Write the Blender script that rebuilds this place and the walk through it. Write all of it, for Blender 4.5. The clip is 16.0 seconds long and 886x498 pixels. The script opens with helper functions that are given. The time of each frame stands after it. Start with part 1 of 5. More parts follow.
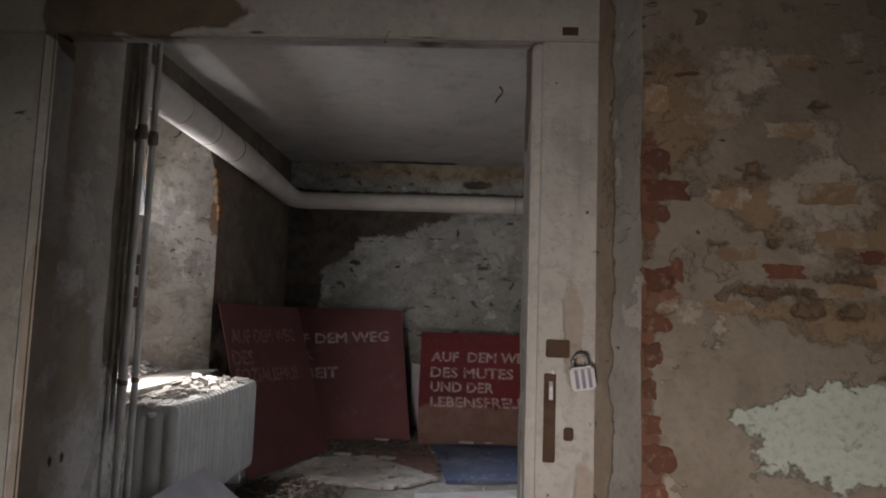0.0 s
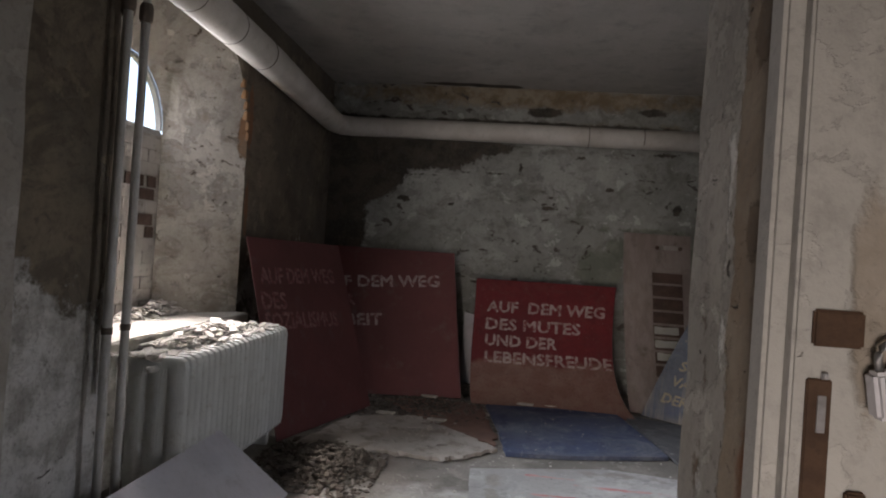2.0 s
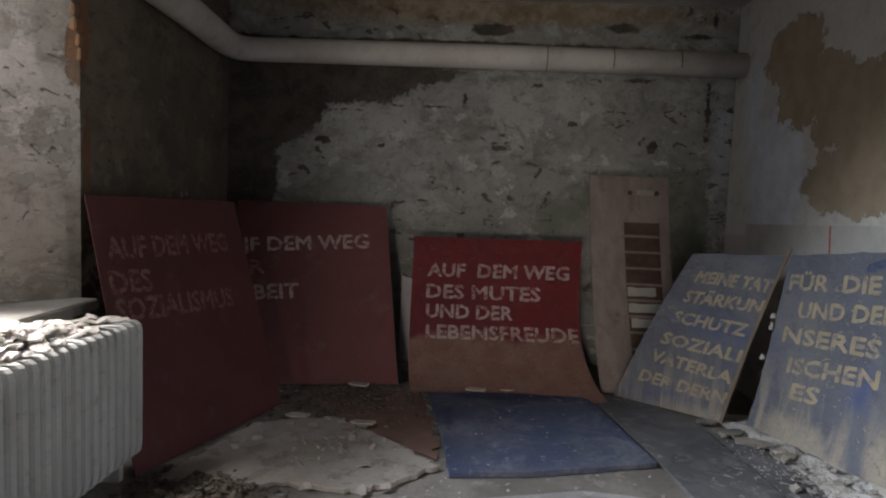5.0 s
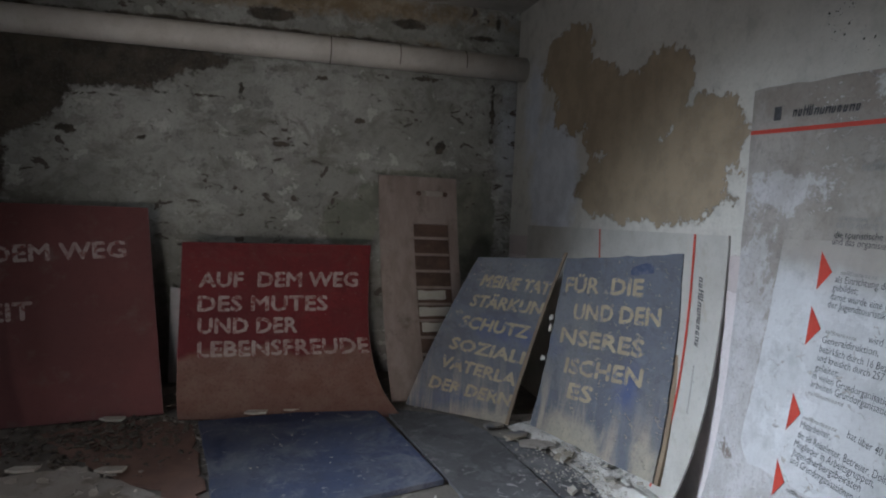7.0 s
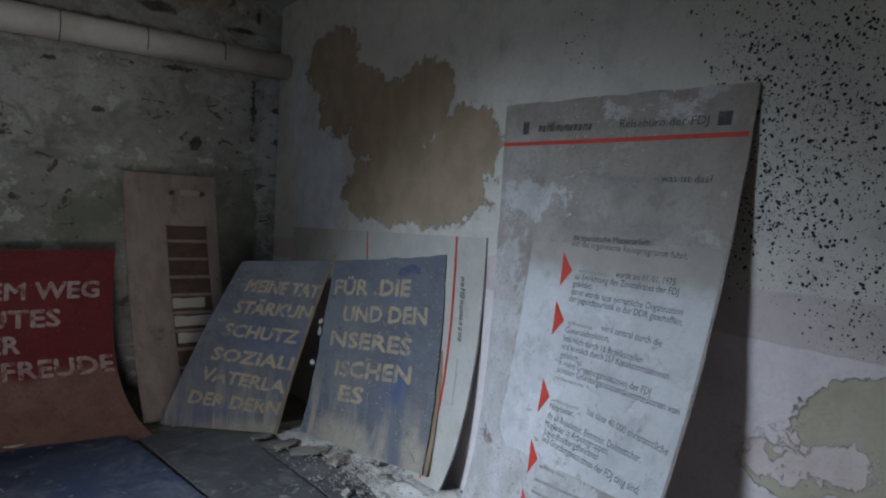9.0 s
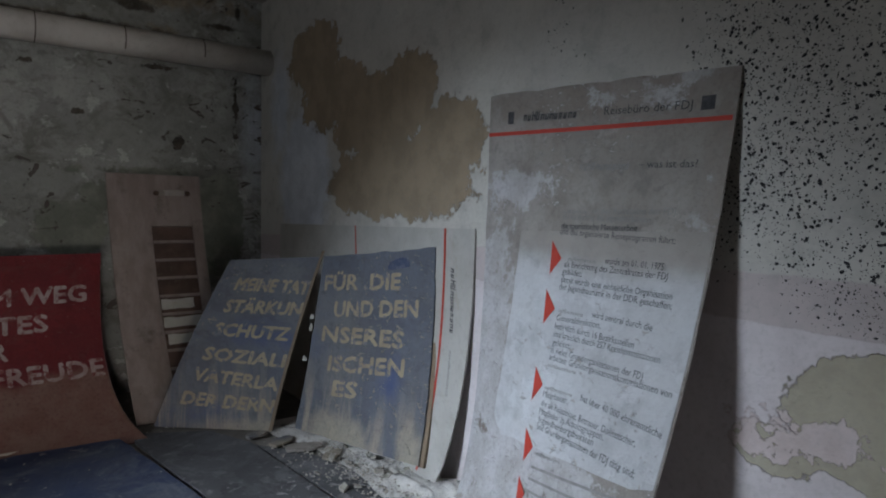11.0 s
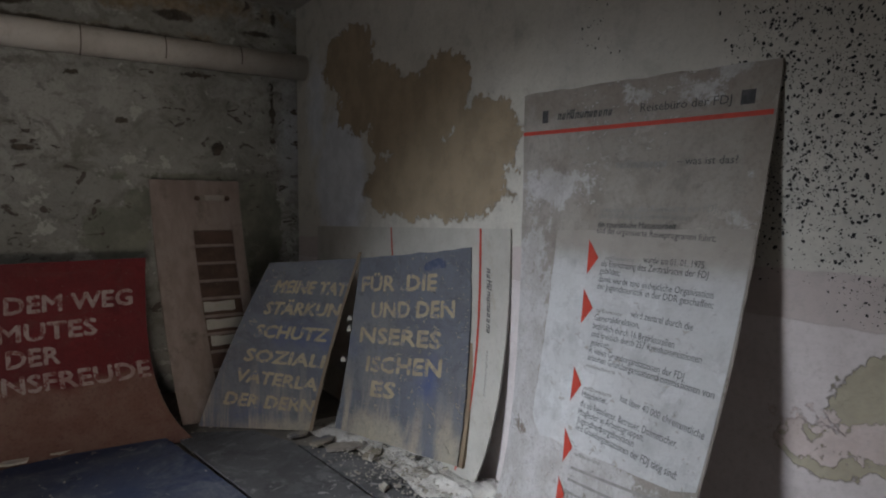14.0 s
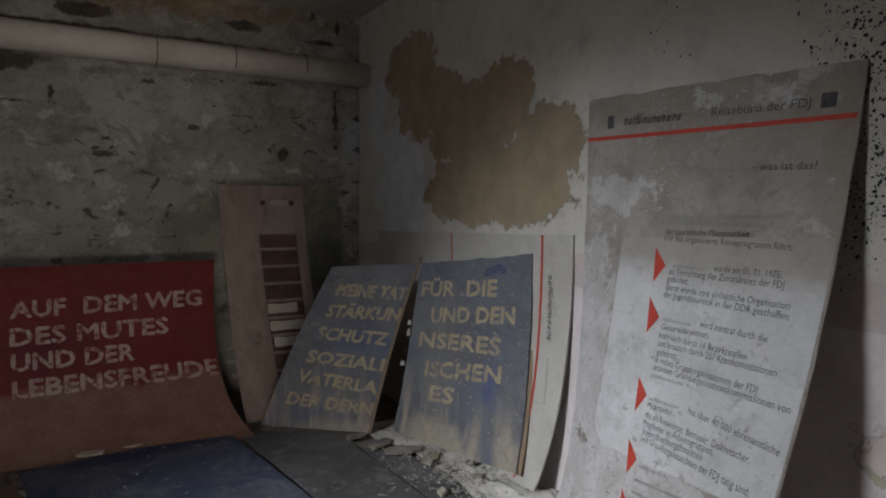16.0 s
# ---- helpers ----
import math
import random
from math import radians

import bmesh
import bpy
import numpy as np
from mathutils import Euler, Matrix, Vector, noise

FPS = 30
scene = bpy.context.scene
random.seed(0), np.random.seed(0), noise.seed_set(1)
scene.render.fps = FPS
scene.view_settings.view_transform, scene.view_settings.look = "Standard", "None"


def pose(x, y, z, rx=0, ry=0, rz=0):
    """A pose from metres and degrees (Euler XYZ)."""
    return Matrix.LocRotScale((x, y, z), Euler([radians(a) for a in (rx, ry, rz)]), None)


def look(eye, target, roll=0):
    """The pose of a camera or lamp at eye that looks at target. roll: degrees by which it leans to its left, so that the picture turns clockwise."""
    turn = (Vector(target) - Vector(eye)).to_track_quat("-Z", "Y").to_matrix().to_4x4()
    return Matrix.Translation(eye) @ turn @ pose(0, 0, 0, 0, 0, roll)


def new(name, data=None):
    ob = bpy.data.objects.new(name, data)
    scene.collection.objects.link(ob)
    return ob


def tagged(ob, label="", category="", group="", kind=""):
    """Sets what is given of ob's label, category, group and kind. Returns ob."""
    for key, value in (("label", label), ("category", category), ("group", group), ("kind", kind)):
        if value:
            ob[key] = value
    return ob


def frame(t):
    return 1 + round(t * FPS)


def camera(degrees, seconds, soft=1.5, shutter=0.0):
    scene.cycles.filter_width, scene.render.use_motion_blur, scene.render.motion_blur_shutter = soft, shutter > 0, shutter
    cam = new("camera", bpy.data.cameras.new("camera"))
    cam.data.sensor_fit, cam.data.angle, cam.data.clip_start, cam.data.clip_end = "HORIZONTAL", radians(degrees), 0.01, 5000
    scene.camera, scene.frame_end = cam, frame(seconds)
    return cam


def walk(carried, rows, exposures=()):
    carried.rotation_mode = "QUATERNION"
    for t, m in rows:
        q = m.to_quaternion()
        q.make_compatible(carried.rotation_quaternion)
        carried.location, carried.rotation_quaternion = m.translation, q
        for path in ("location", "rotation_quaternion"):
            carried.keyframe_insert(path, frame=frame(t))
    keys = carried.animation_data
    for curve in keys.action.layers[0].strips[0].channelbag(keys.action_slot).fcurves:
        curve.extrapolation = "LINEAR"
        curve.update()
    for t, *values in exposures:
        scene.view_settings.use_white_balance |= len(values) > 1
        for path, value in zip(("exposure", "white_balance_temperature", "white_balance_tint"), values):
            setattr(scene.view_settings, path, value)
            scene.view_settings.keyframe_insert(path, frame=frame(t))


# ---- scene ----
cam = camera(68.8, 16.0, soft=2.0)
PATH = [
    (0, (0.087, -0.064, 1.322), (0.008, 1.927, 1.502), 1.9),
    (0.5, (0.105, 0.125, 1.322), (-0.165, 2.102, 1.451), 4.1),
    (1, (0.057, 0.375, 1.282), (-0.232, 2.353, 1.352), 4.7),
    (1.5, (-0.022, 0.61, 1.294), (-0.268, 2.595, 1.322), 3.4),
    (2, (-0.082, 0.767, 1.291), (-0.291, 2.756, 1.296), 3.8),
    (2.5, (-0.104, 0.978, 1.251), (-0.359, 2.961, 1.239), 3.8),
    (3, (-0.105, 1.187, 1.245), (-0.481, 3.151, 1.193), 3.3),
    (5.5, (0.076, 2.019, 1.387), (0.116, 4.011, 1.211), 1.8),
    (6, (0.176, 2.108, 1.415), (0.308, 4.094, 1.222), 1.5),
    (6.5, (0.164, 2.156, 1.431), (0.456, 4.125, 1.234), 1.9),
    (7, (0.157, 2.184, 1.428), (0.687, 4.106, 1.27), 2.5),
    (7.5, (0.148, 2.207, 1.426), (0.932, 4.042, 1.29), 3.2),
    (8, (0.135, 2.224, 1.447), (1.118, 3.962, 1.326), 3.4),
    (8.5, (0.133, 2.229, 1.438), (1.229, 3.898, 1.322), 3.5),
    (9, (0.117, 2.233, 1.444), (1.306, 3.837, 1.32), 3.2),
    (9.5, (0.115, 2.236, 1.447), (1.333, 3.816, 1.31), 2.8),
    (12, (0.108, 2.234, 1.457), (1.317, 3.82, 1.302), 0.8),
    (12.5, (0.11, 2.233, 1.465), (1.309, 3.827, 1.31), 1.0),
    (13, (0.112, 2.232, 1.458), (1.288, 3.844, 1.31), 0.8),
    (13.5, (0.105, 2.23, 1.453), (1.251, 3.863, 1.306), 0.4),
    (14, (0.104, 2.232, 1.458), (1.235, 3.874, 1.303), 0.3),
    (14.5, (0.104, 2.232, 1.47), (1.225, 3.88, 1.308), 0.2),
    (15, (0.095, 2.23, 1.463), (1.199, 3.891, 1.31), 0.4),
    (15.5, (0.094, 2.236, 1.462), (1.152, 3.927, 1.317), 0.5),
    (16, (0.074, 2.246, 1.456), (1.063, 3.979, 1.318), 0.6),
]
# Seconds, stops, kelvin and tint: the automatic exposure and white balance of the clip's camera.
LIGHT = [
    (0, 1.47, 6650, 16),
    (3, 1.45, 6750, 16),
    (5.5, 1.60, 6650, 14),
    (6.5, 1.60, 6500, 13),
    (7.5, 1.53, 6150, 11),
    (9, 1.32, 6000, 10),
    (11, 1.28, 6200, 11),
    (12.5, 1.22, 6500, 12),
    (14, 1.17, 6900, 14),
    (16, 1.17, 7100, 14),
]
walk(cam, [(t, look(eye, target, roll)) for t, eye, target, roll in PATH], exposures=LIGHT)

# ---- light ----
world = bpy.data.worlds.new("world")
scene.world = world
world.use_nodes = True
wn = world.node_tree.nodes
sky = wn.new("ShaderNodeTexSky")
sky.sky_type = "NISHITA"
sky.sun_disc = False
sky.sun_elevation = radians(75)
sky.sun_rotation = radians(-72)
wn["Background"].inputs["Strength"].default_value = 0.15
world.node_tree.links.new(sky.outputs["Color"], wn["Background"].inputs["Color"])

sun = new("sun", bpy.data.lights.new("sun", "SUN"))
sun.data.energy, sun.data.angle, sun.data.color = 5.0, radians(0.5), (1.0, 0.95, 0.86)
sun.matrix_world = look((-4, 6, 8), (-4 + 0.25, 6 - 0.22, 8 - 1.0))


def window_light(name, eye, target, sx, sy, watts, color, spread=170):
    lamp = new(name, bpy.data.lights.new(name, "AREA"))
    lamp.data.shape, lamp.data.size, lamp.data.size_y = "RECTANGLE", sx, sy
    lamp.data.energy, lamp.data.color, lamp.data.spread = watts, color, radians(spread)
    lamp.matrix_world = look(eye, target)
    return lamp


# Daylight that comes through the arched window and through the corridor's opening.
window_light("arch_daylight", (-2.36, 4.32, 2.10), (2.1, 4.30, -0.10), 0.70, 0.32, 8.6, (0.80, 0.90, 1.0), 55)
window_light("arch_skylight", (-2.355, 4.32, 2.10), (2.0, 4.5, 0.8), 0.70, 0.32, 3.9, (0.94, 0.97, 1.0), 165)
window_light("arch_skylight_low", (-2.34, 4.42, 2.12), (-1.86, 4.10, 0.76), 0.40, 0.20, 4.4, (1.0, 0.97, 0.95), 52)
window_light("corridor_daylight", (-0.9, -2.30, 0.50), (0.05, 1.4, 0.22), 0.9, 0.9, 6.2, (1.0, 0.91, 0.82), 62)
# Added fill for the left side, from an assumed opening out of view.
window_light("assumed_side_fill", (2.13, 2.42, 0.95), (-1.0, 4.2, 0.35), 0.5, 1.7, 2.8, (0.94, 0.95, 1.0), 150)


# ---- materials ----
def mat_new(name):
    m = bpy.data.materials.new(name)
    m.use_nodes = True
    return m, m.node_tree.nodes, m.node_tree.links, m.node_tree.nodes["Principled BSDF"]


def math_node(nt, op, a, b=None, c=None, clamp=False):
    n = nt.nodes.new("ShaderNodeMath")
    n.operation, n.use_clamp = op, clamp
    for i, v in enumerate((a, b, c)):
        if v is None:
            continue
        if isinstance(v, (int, float)):
            n.inputs[i].default_value = v
        else:
            nt.links.new(v, n.inputs[i])
    return n.outputs[0]


def coords(nt, space="world"):
    """The place of a point: in the world, or in the object."""
    if space == "world":
        return nt.nodes.new("ShaderNodeNewGeometry").outputs["Position"]
    return nt.nodes.new("ShaderNodeTexCoord").outputs["Object"]


def noise_node(nt, vec, scale, detail=4, rough=0.55, distort=0.0, stretch=None):
    if stretch:
        m = nt.nodes.new("ShaderNodeMapping")
        m.inputs["Scale"].default_value = stretch
        nt.links.new(vec, m.inputs["Vector"])
        vec = m.outputs[0]
    n = nt.nodes.new("ShaderNodeTexNoise")
    n.inputs["Scale"].default_value, n.inputs["Detail"].default_value = scale, detail
    n.inputs["Roughness"].default_value, n.inputs["Distortion"].default_value = rough, distort
    nt.links.new(vec, n.inputs["Vector"])
    return n.outputs["Fac"]


def ramp(nt, val, lo, hi):
    n = nt.nodes.new("ShaderNodeMapRange")
    n.interpolation_type = "SMOOTHSTEP"
    n.inputs["From Min"].default_value, n.inputs["From Max"].default_value = lo, hi
    nt.links.new(val, n.inputs["Value"])
    return n.outputs[0]


def mix(nt, fac, a, b):
    n = nt.nodes.new("ShaderNodeMix")
    n.data_type = "RGBA"
    for sock, v in ((n.inputs[0], fac), (n.inputs[6], a), (n.inputs[7], b)):
        if isinstance(v, (int, float)):
            sock.default_value = v
        elif isinstance(v, tuple):
            sock.default_value = (*v, 1)
        else:
            nt.links.new(v, sock)
    return n.outputs[2]


def blobs(nt, u, v, spots, rough, amp):
    """How far inside a set of ellipses (u, v, ru, rv) with ragged edges a point lies."""
    best = None
    for cu, cv, ru, rv in spots:
        du = math_node(nt, "DIVIDE", math_node(nt, "SUBTRACT", u, cu), ru)
        dv = math_node(nt, "DIVIDE", math_node(nt, "SUBTRACT", v, cv), rv)
        d = math_node(nt, "SUBTRACT", 1.0, math_node(nt, "SQRT", math_node(nt, "ADD", math_node(nt, "MULTIPLY", du, du), math_node(nt, "MULTIPLY", dv, dv))))
        d = math_node(nt, "MULTIPLY", d, min(ru, rv))
        best = d if best is None else math_node(nt, "MAXIMUM", best, d)
    return math_node(nt, "ADD", best, math_node(nt, "MULTIPLY", math_node(nt, "SUBTRACT", rough, 0.5), amp))


def plaster(name, axis, base, base2, layers=(), specks=0.0, grain=0.5, rough=0.9, speck_color=(0.05, 0.045, 0.04), drips=0.3, flakes=0.6, torn=0.60, mottle=None, runs=None, speck_scale=11.0):
    """Old paint on plaster in a plane across an axis. layers: colour, second colour, spots, ragged width, edge, depth."""
    m, nodes, links, bsdf = mat_new(name)
    nt = m.node_tree
    pos = coords(nt)
    sep = nodes.new("ShaderNodeSeparateXYZ")
    links.new(pos, sep.inputs[0])
    u, v = {"x": (sep.outputs[1], sep.outputs[2]), "y": (sep.outputs[0], sep.outputs[2]), "z": (sep.outputs[0], sep.outputs[1])}[axis]
    big = noise_node(nt, pos, 1.7, 6, 0.62)
    mid = noise_node(nt, pos, 6.0, 6, 0.65)
    fine = noise_node(nt, pos, 55.0, 4, 0.7)
    streak = noise_node(nt, pos, 3.0, 5, 0.6, stretch=(3.0, 3.0, 0.35))
    color = mix(nt, ramp(nt, big, 0.40, 0.62), base, base2)
    color = mix(nt, math_node(nt, "MULTIPLY", ramp(nt, mid, 0.50, 0.72), 0.55), color, tuple(c * 0.62 for c in base2))
    color = mix(nt, math_node(nt, "MULTIPLY", ramp(nt, streak, 0.55, 0.75), drips), color, tuple(c * 0.5 for c in base2))
    height = math_node(nt, "MULTIPLY", mid, 0.35)
    cloud = noise_node(nt, pos, 0.9, 8, 0.7, 0.5)
    color = mix(nt, math_node(nt, "MULTIPLY", ramp(nt, cloud, 0.42, 0.66), 0.5 * flakes), color, tuple(c * 0.55 for c in base2))
    for scale, low, gain, depth in ((2.4, 0.555, 0.68, 0.25), (7.5, 0.61, 0.55, 0.2), (4.1, 0.60, 1.22, -0.2)):
        chip = noise_node(nt, pos, scale, 9, 0.66, 0.2, stretch=(1.0, 1.0, 1.25))
        fac = math_node(nt, "MULTIPLY", ramp(nt, chip, low, low + 0.018), flakes)
        color = mix(nt, fac, color, tuple(min(c * gain, 0.8) for c in base))
        height = math_node(nt, "SUBTRACT", height, math_node(nt, "MULTIPLY", fac, depth))
    if mottle:
        tone, amount = mottle
        for scale, low in ((2.8, 0.50), (9.0, 0.54)):
            cloudy = noise_node(nt, pos, scale, 10, 0.74, 0.6, stretch=(1.0, 1.0, 1.5))
            color = mix(nt, math_node(nt, "MULTIPLY", ramp(nt, cloudy, low, low + 0.13), amount), color, tone)
    if runs:
        tone, low, high = runs
        run = noise_node(nt, pos, 9.0, 5, 0.62, 0.3, stretch=(1.0, 1.0, 0.09))
        fall = math_node(nt, "MULTIPLY", ramp(nt, run, 0.44, 0.66), ramp(nt, sep.outputs[2], high, low))
        color = mix(nt, fall, color, tone)
    ragged = noise_node(nt, pos, 3.6 if torn < 0.65 else 7.0, 9, torn)
    for c1, c2, spots, amp, edge, depth in layers:
        inside = blobs(nt, u, v, spots, ragged, amp)
        fac = ramp(nt, inside, 0.0, edge)
        inner = mix(nt, ramp(nt, mid, 0.38, 0.64), c1, c2)
        color = mix(nt, fac, color, inner)
        height = math_node(nt, "SUBTRACT", height, math_node(nt, "MULTIPLY", fac, depth))
    if specks:
        chips = noise_node(nt, pos, speck_scale, 6, 0.6, 0.9, stretch=(1.0, 1.0, 1.5))
        where = noise_node(nt, pos, 1.3, 2, 0.5)
        fac = math_node(nt, "MULTIPLY", ramp(nt, chips, 0.70 - 0.1 * specks, 0.735 - 0.1 * specks), ramp(nt, where, 0.42, 0.52))
        color = mix(nt, fac, color, speck_color)
        height = math_node(nt, "SUBTRACT", height, math_node(nt, "MULTIPLY", fac, 0.5))
    dirt = math_node(nt, "MULTIPLY", ramp(nt, fine, 0.45, 0.8), grain)
    color = mix(nt, dirt, color, tuple(c * 0.55 for c in base2))
    links.new(color, bsdf.inputs["Base Color"])
    bsdf.inputs["Roughness"].default_value = rough
    bsdf.inputs["Specular IOR Level"].default_value = 0.25
    bump = nodes.new("ShaderNodeBump")
    bump.inputs["Strength"].default_value, bump.inputs["Distance"].default_value = 0.75, 0.02
    links.new(math_node(nt, "ADD", height, math_node(nt, "MULTIPLY", fine, 0.12)), bump.inputs["Height"])
    links.new(bump.outputs[0], bsdf.inputs["Normal"])
    return m


def surface(name, base, base2, scale=6.0, rough=0.7, dirt=(0.2, 0.17, 0.13), dirt_amount=0.4, metal=0.0, bump_m=0.002, streak=(1, 1, 1), vary=0.0, space="world", lo=0.52, hi=0.75):
    """A worn surface: two colours, dirt, grain and relief."""
    m, nodes, links, bsdf = mat_new(name)
    nt = m.node_tree
    pos = coords(nt, space)
    big = noise_node(nt, pos, scale, 6, 0.6, stretch=streak)
    spot = noise_node(nt, pos, scale * 2.7, 7, 0.7)
    fine = noise_node(nt, pos, scale * 14, 4, 0.7)
    color = mix(nt, ramp(nt, big, 0.36, 0.66), base, base2)
    color = mix(nt, math_node(nt, "MULTIPLY", ramp(nt, spot, lo, hi), dirt_amount), color, dirt)
    color = mix(nt, math_node(nt, "MULTIPLY", ramp(nt, fine, 0.5, 0.8), 0.35), color, tuple(c * 0.6 for c in base2))
    if vary:
        info = nodes.new("ShaderNodeObjectInfo")
        bright = nodes.new("ShaderNodeHueSaturation")
        links.new(color, bright.inputs["Color"])
        links.new(math_node(nt, "ADD", math_node(nt, "MULTIPLY", info.outputs["Random"], vary), 1 - vary / 2), bright.inputs["Value"])
        color = bright.outputs[0]
    links.new(color, bsdf.inputs["Base Color"])
    links.new(math_node(nt, "ADD", math_node(nt, "MULTIPLY", spot, 0.3), rough - 0.15, clamp=True), bsdf.inputs["Roughness"])
    bsdf.inputs["Metallic"].default_value = metal
    bsdf.inputs["Specular IOR Level"].default_value = 0.3
    bump = nodes.new("ShaderNodeBump")
    bump.inputs["Strength"].default_value, bump.inputs["Distance"].default_value = 0.8, bump_m
    links.new(math_node(nt, "ADD", spot, math_node(nt, "MULTIPLY", fine, 0.4)), bump.inputs["Height"])
    links.new(bump.outputs[0], bsdf.inputs["Normal"])
    return m


GREY, PALE = (0.40, 0.39, 0.36), (0.55, 0.54, 0.51)
BROWN, BROWN2 = (0.20, 0.145, 0.09), (0.27, 0.20, 0.13)
DARK, DARK2 = (0.055, 0.048, 0.040), (0.10, 0.085, 0.068)

m_back = plaster("back_wall_plaster", "y", (0.38, 0.385, 0.365), (0.28, 0.285, 0.265), (
    (DARK, DARK2, ((-1.9, 2.15, 0.75, 0.50), (-1.1, 2.30, 0.75, 0.22), (-0.5, 2.36, 0.45, 0.10), (-1.95, 1.5, 0.38, 0.75)), 0.22, 0.03, 0.35),
    ((0.17, 0.18, 0.15), (0.24, 0.25, 0.21), ((0.80, 1.20, 0.24, 0.22), (0.95, 1.42, 0.12, 0.14), (1.78, 1.2, 0.24, 0.45), (1.3, 1.60, 0.55, 0.05)), 0.34, 0.03, 0.2),
    (BROWN, (0.33, 0.28, 0.21), ((0.0, 2.88, 2.6, 0.16), (0.6, 2.62, 0.4, 0.06), (1.4, 2.62, 0.3, 0.06)), 0.3, 0.10, 0.2),
    # Dark line close above the pipe, and dark spots higher up.
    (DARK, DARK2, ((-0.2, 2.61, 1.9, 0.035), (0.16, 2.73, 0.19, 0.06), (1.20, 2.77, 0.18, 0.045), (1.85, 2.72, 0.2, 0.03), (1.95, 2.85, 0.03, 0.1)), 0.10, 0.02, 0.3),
    ((0.46, 0.49, 0.54), (0.38, 0.40, 0.42), ((2.08, 1.9, 0.14, 0.6),), 0.2, 0.10, 0.0),
    (DARK, DARK2, ((-0.30, 2.10, 0.20, 0.012), (-0.04, 2.17, 0.018, 0.06), (0.255, 1.78, 0.085, 0.020), (-0.72, 1.77, 0.05, 0.030), (-1.20, 1.80, 0.05, 0.022), (1.50, 1.83, 0.04, 0.05), (1.93, 2.15, 0.015, 0.18), (1.30, 2.36, 0.14, 0.02), (0.85, 2.0, 0.04, 0.025), (0.55, 2.30, 0.05, 0.02)), 0.15, 0.008, 0.4),
), specks=0.95, speck_color=(0.10, 0.085, 0.075), flakes=0.85, torn=0.74, mottle=((0.15, 0.145, 0.125), 0.62), speck_scale=8.0)
m_left = plaster("window_wall_plaster", "x", (0.22, 0.18, 0.135), (0.15, 0.13, 0.105), (
    ((0.58, 0.57, 0.55), (0.33, 0.315, 0.29), ((2.4, 0.35, 1.1, 0.85), (3.4, 0.3, 0.8, 0.75), (4.4, 0.3, 1.5, 0.45), (6.3, 0.9, 1.2, 0.35)), 0.9, 0.10, -0.3),
    ((0.26, 0.125, 0.065), (0.20, 0.12, 0.075), ((5.24, 2.12, 0.045, 0.30), (5.26, 1.5, 0.03, 0.3)), 0.12, 0.01, 0.3),
), specks=0.5, speck_color=(0.07, 0.06, 0.05), mottle=((0.085, 0.072, 0.058), 0.6), torn=0.70)
m_right = plaster("right_wall_plaster", "x", (0.56, 0.545, 0.50), (0.50, 0.485, 0.45), (
    ((0.60, 0.63, 0.68), (0.50, 0.53, 0.58), ((6.5, 1.6, 0.5, 0.6), (6.9, 2.1, 0.25, 0.6)), 0.4, 0.2, 0.0),
    ((0.345, 0.272, 0.19), (0.275, 0.22, 0.155), ((6.36, 2.40, 0.38, 0.24), (6.00, 2.18, 0.34, 0.16), (6.12, 2.08, 0.40, 0.20), (5.65, 1.95, 0.45, 0.25), (5.22, 2.02, 0.30, 0.24), (4.86, 1.75, 0.30, 0.24), (5.35, 1.56, 0.74, 0.23), (5.82, 1.50, 0.27, 0.15)), 0.33, 0.008, 0.55),
    ((0.50, 0.44, 0.43), (0.45, 0.40, 0.39), ((2.9, 0.45, 9.0, 0.80),), 0.03, 0.012, -0.1),
    ((0.62, 0.57, 0.575), (0.56, 0.51, 0.515), ((2.9, 0.30, 9.0, 0.79),), 0.03, 0.008, -0.2),
    ((0.42, 0.385, 0.30), (0.36, 0.325, 0.25), ((2.78, 0.85, 0.37, 0.22), (3.15, 0.70, 0.15, 0.09), (2.5, 0.9, 0.3, 0.2)), 0.15, 0.006, 0.6),
    ((0.60, 0.52, 0.51), (0.52, 0.44, 0.42), ((3.08, 0.76, 0.16, 0.06), (3.2, 0.70, 0.10, 0.04)), 0.36, 0.006, -0.3),
), specks=0.0, drips=0.15, grain=0.3, flakes=0.16, torn=0.71, mottle=((0.40, 0.37, 0.32), 0.18))
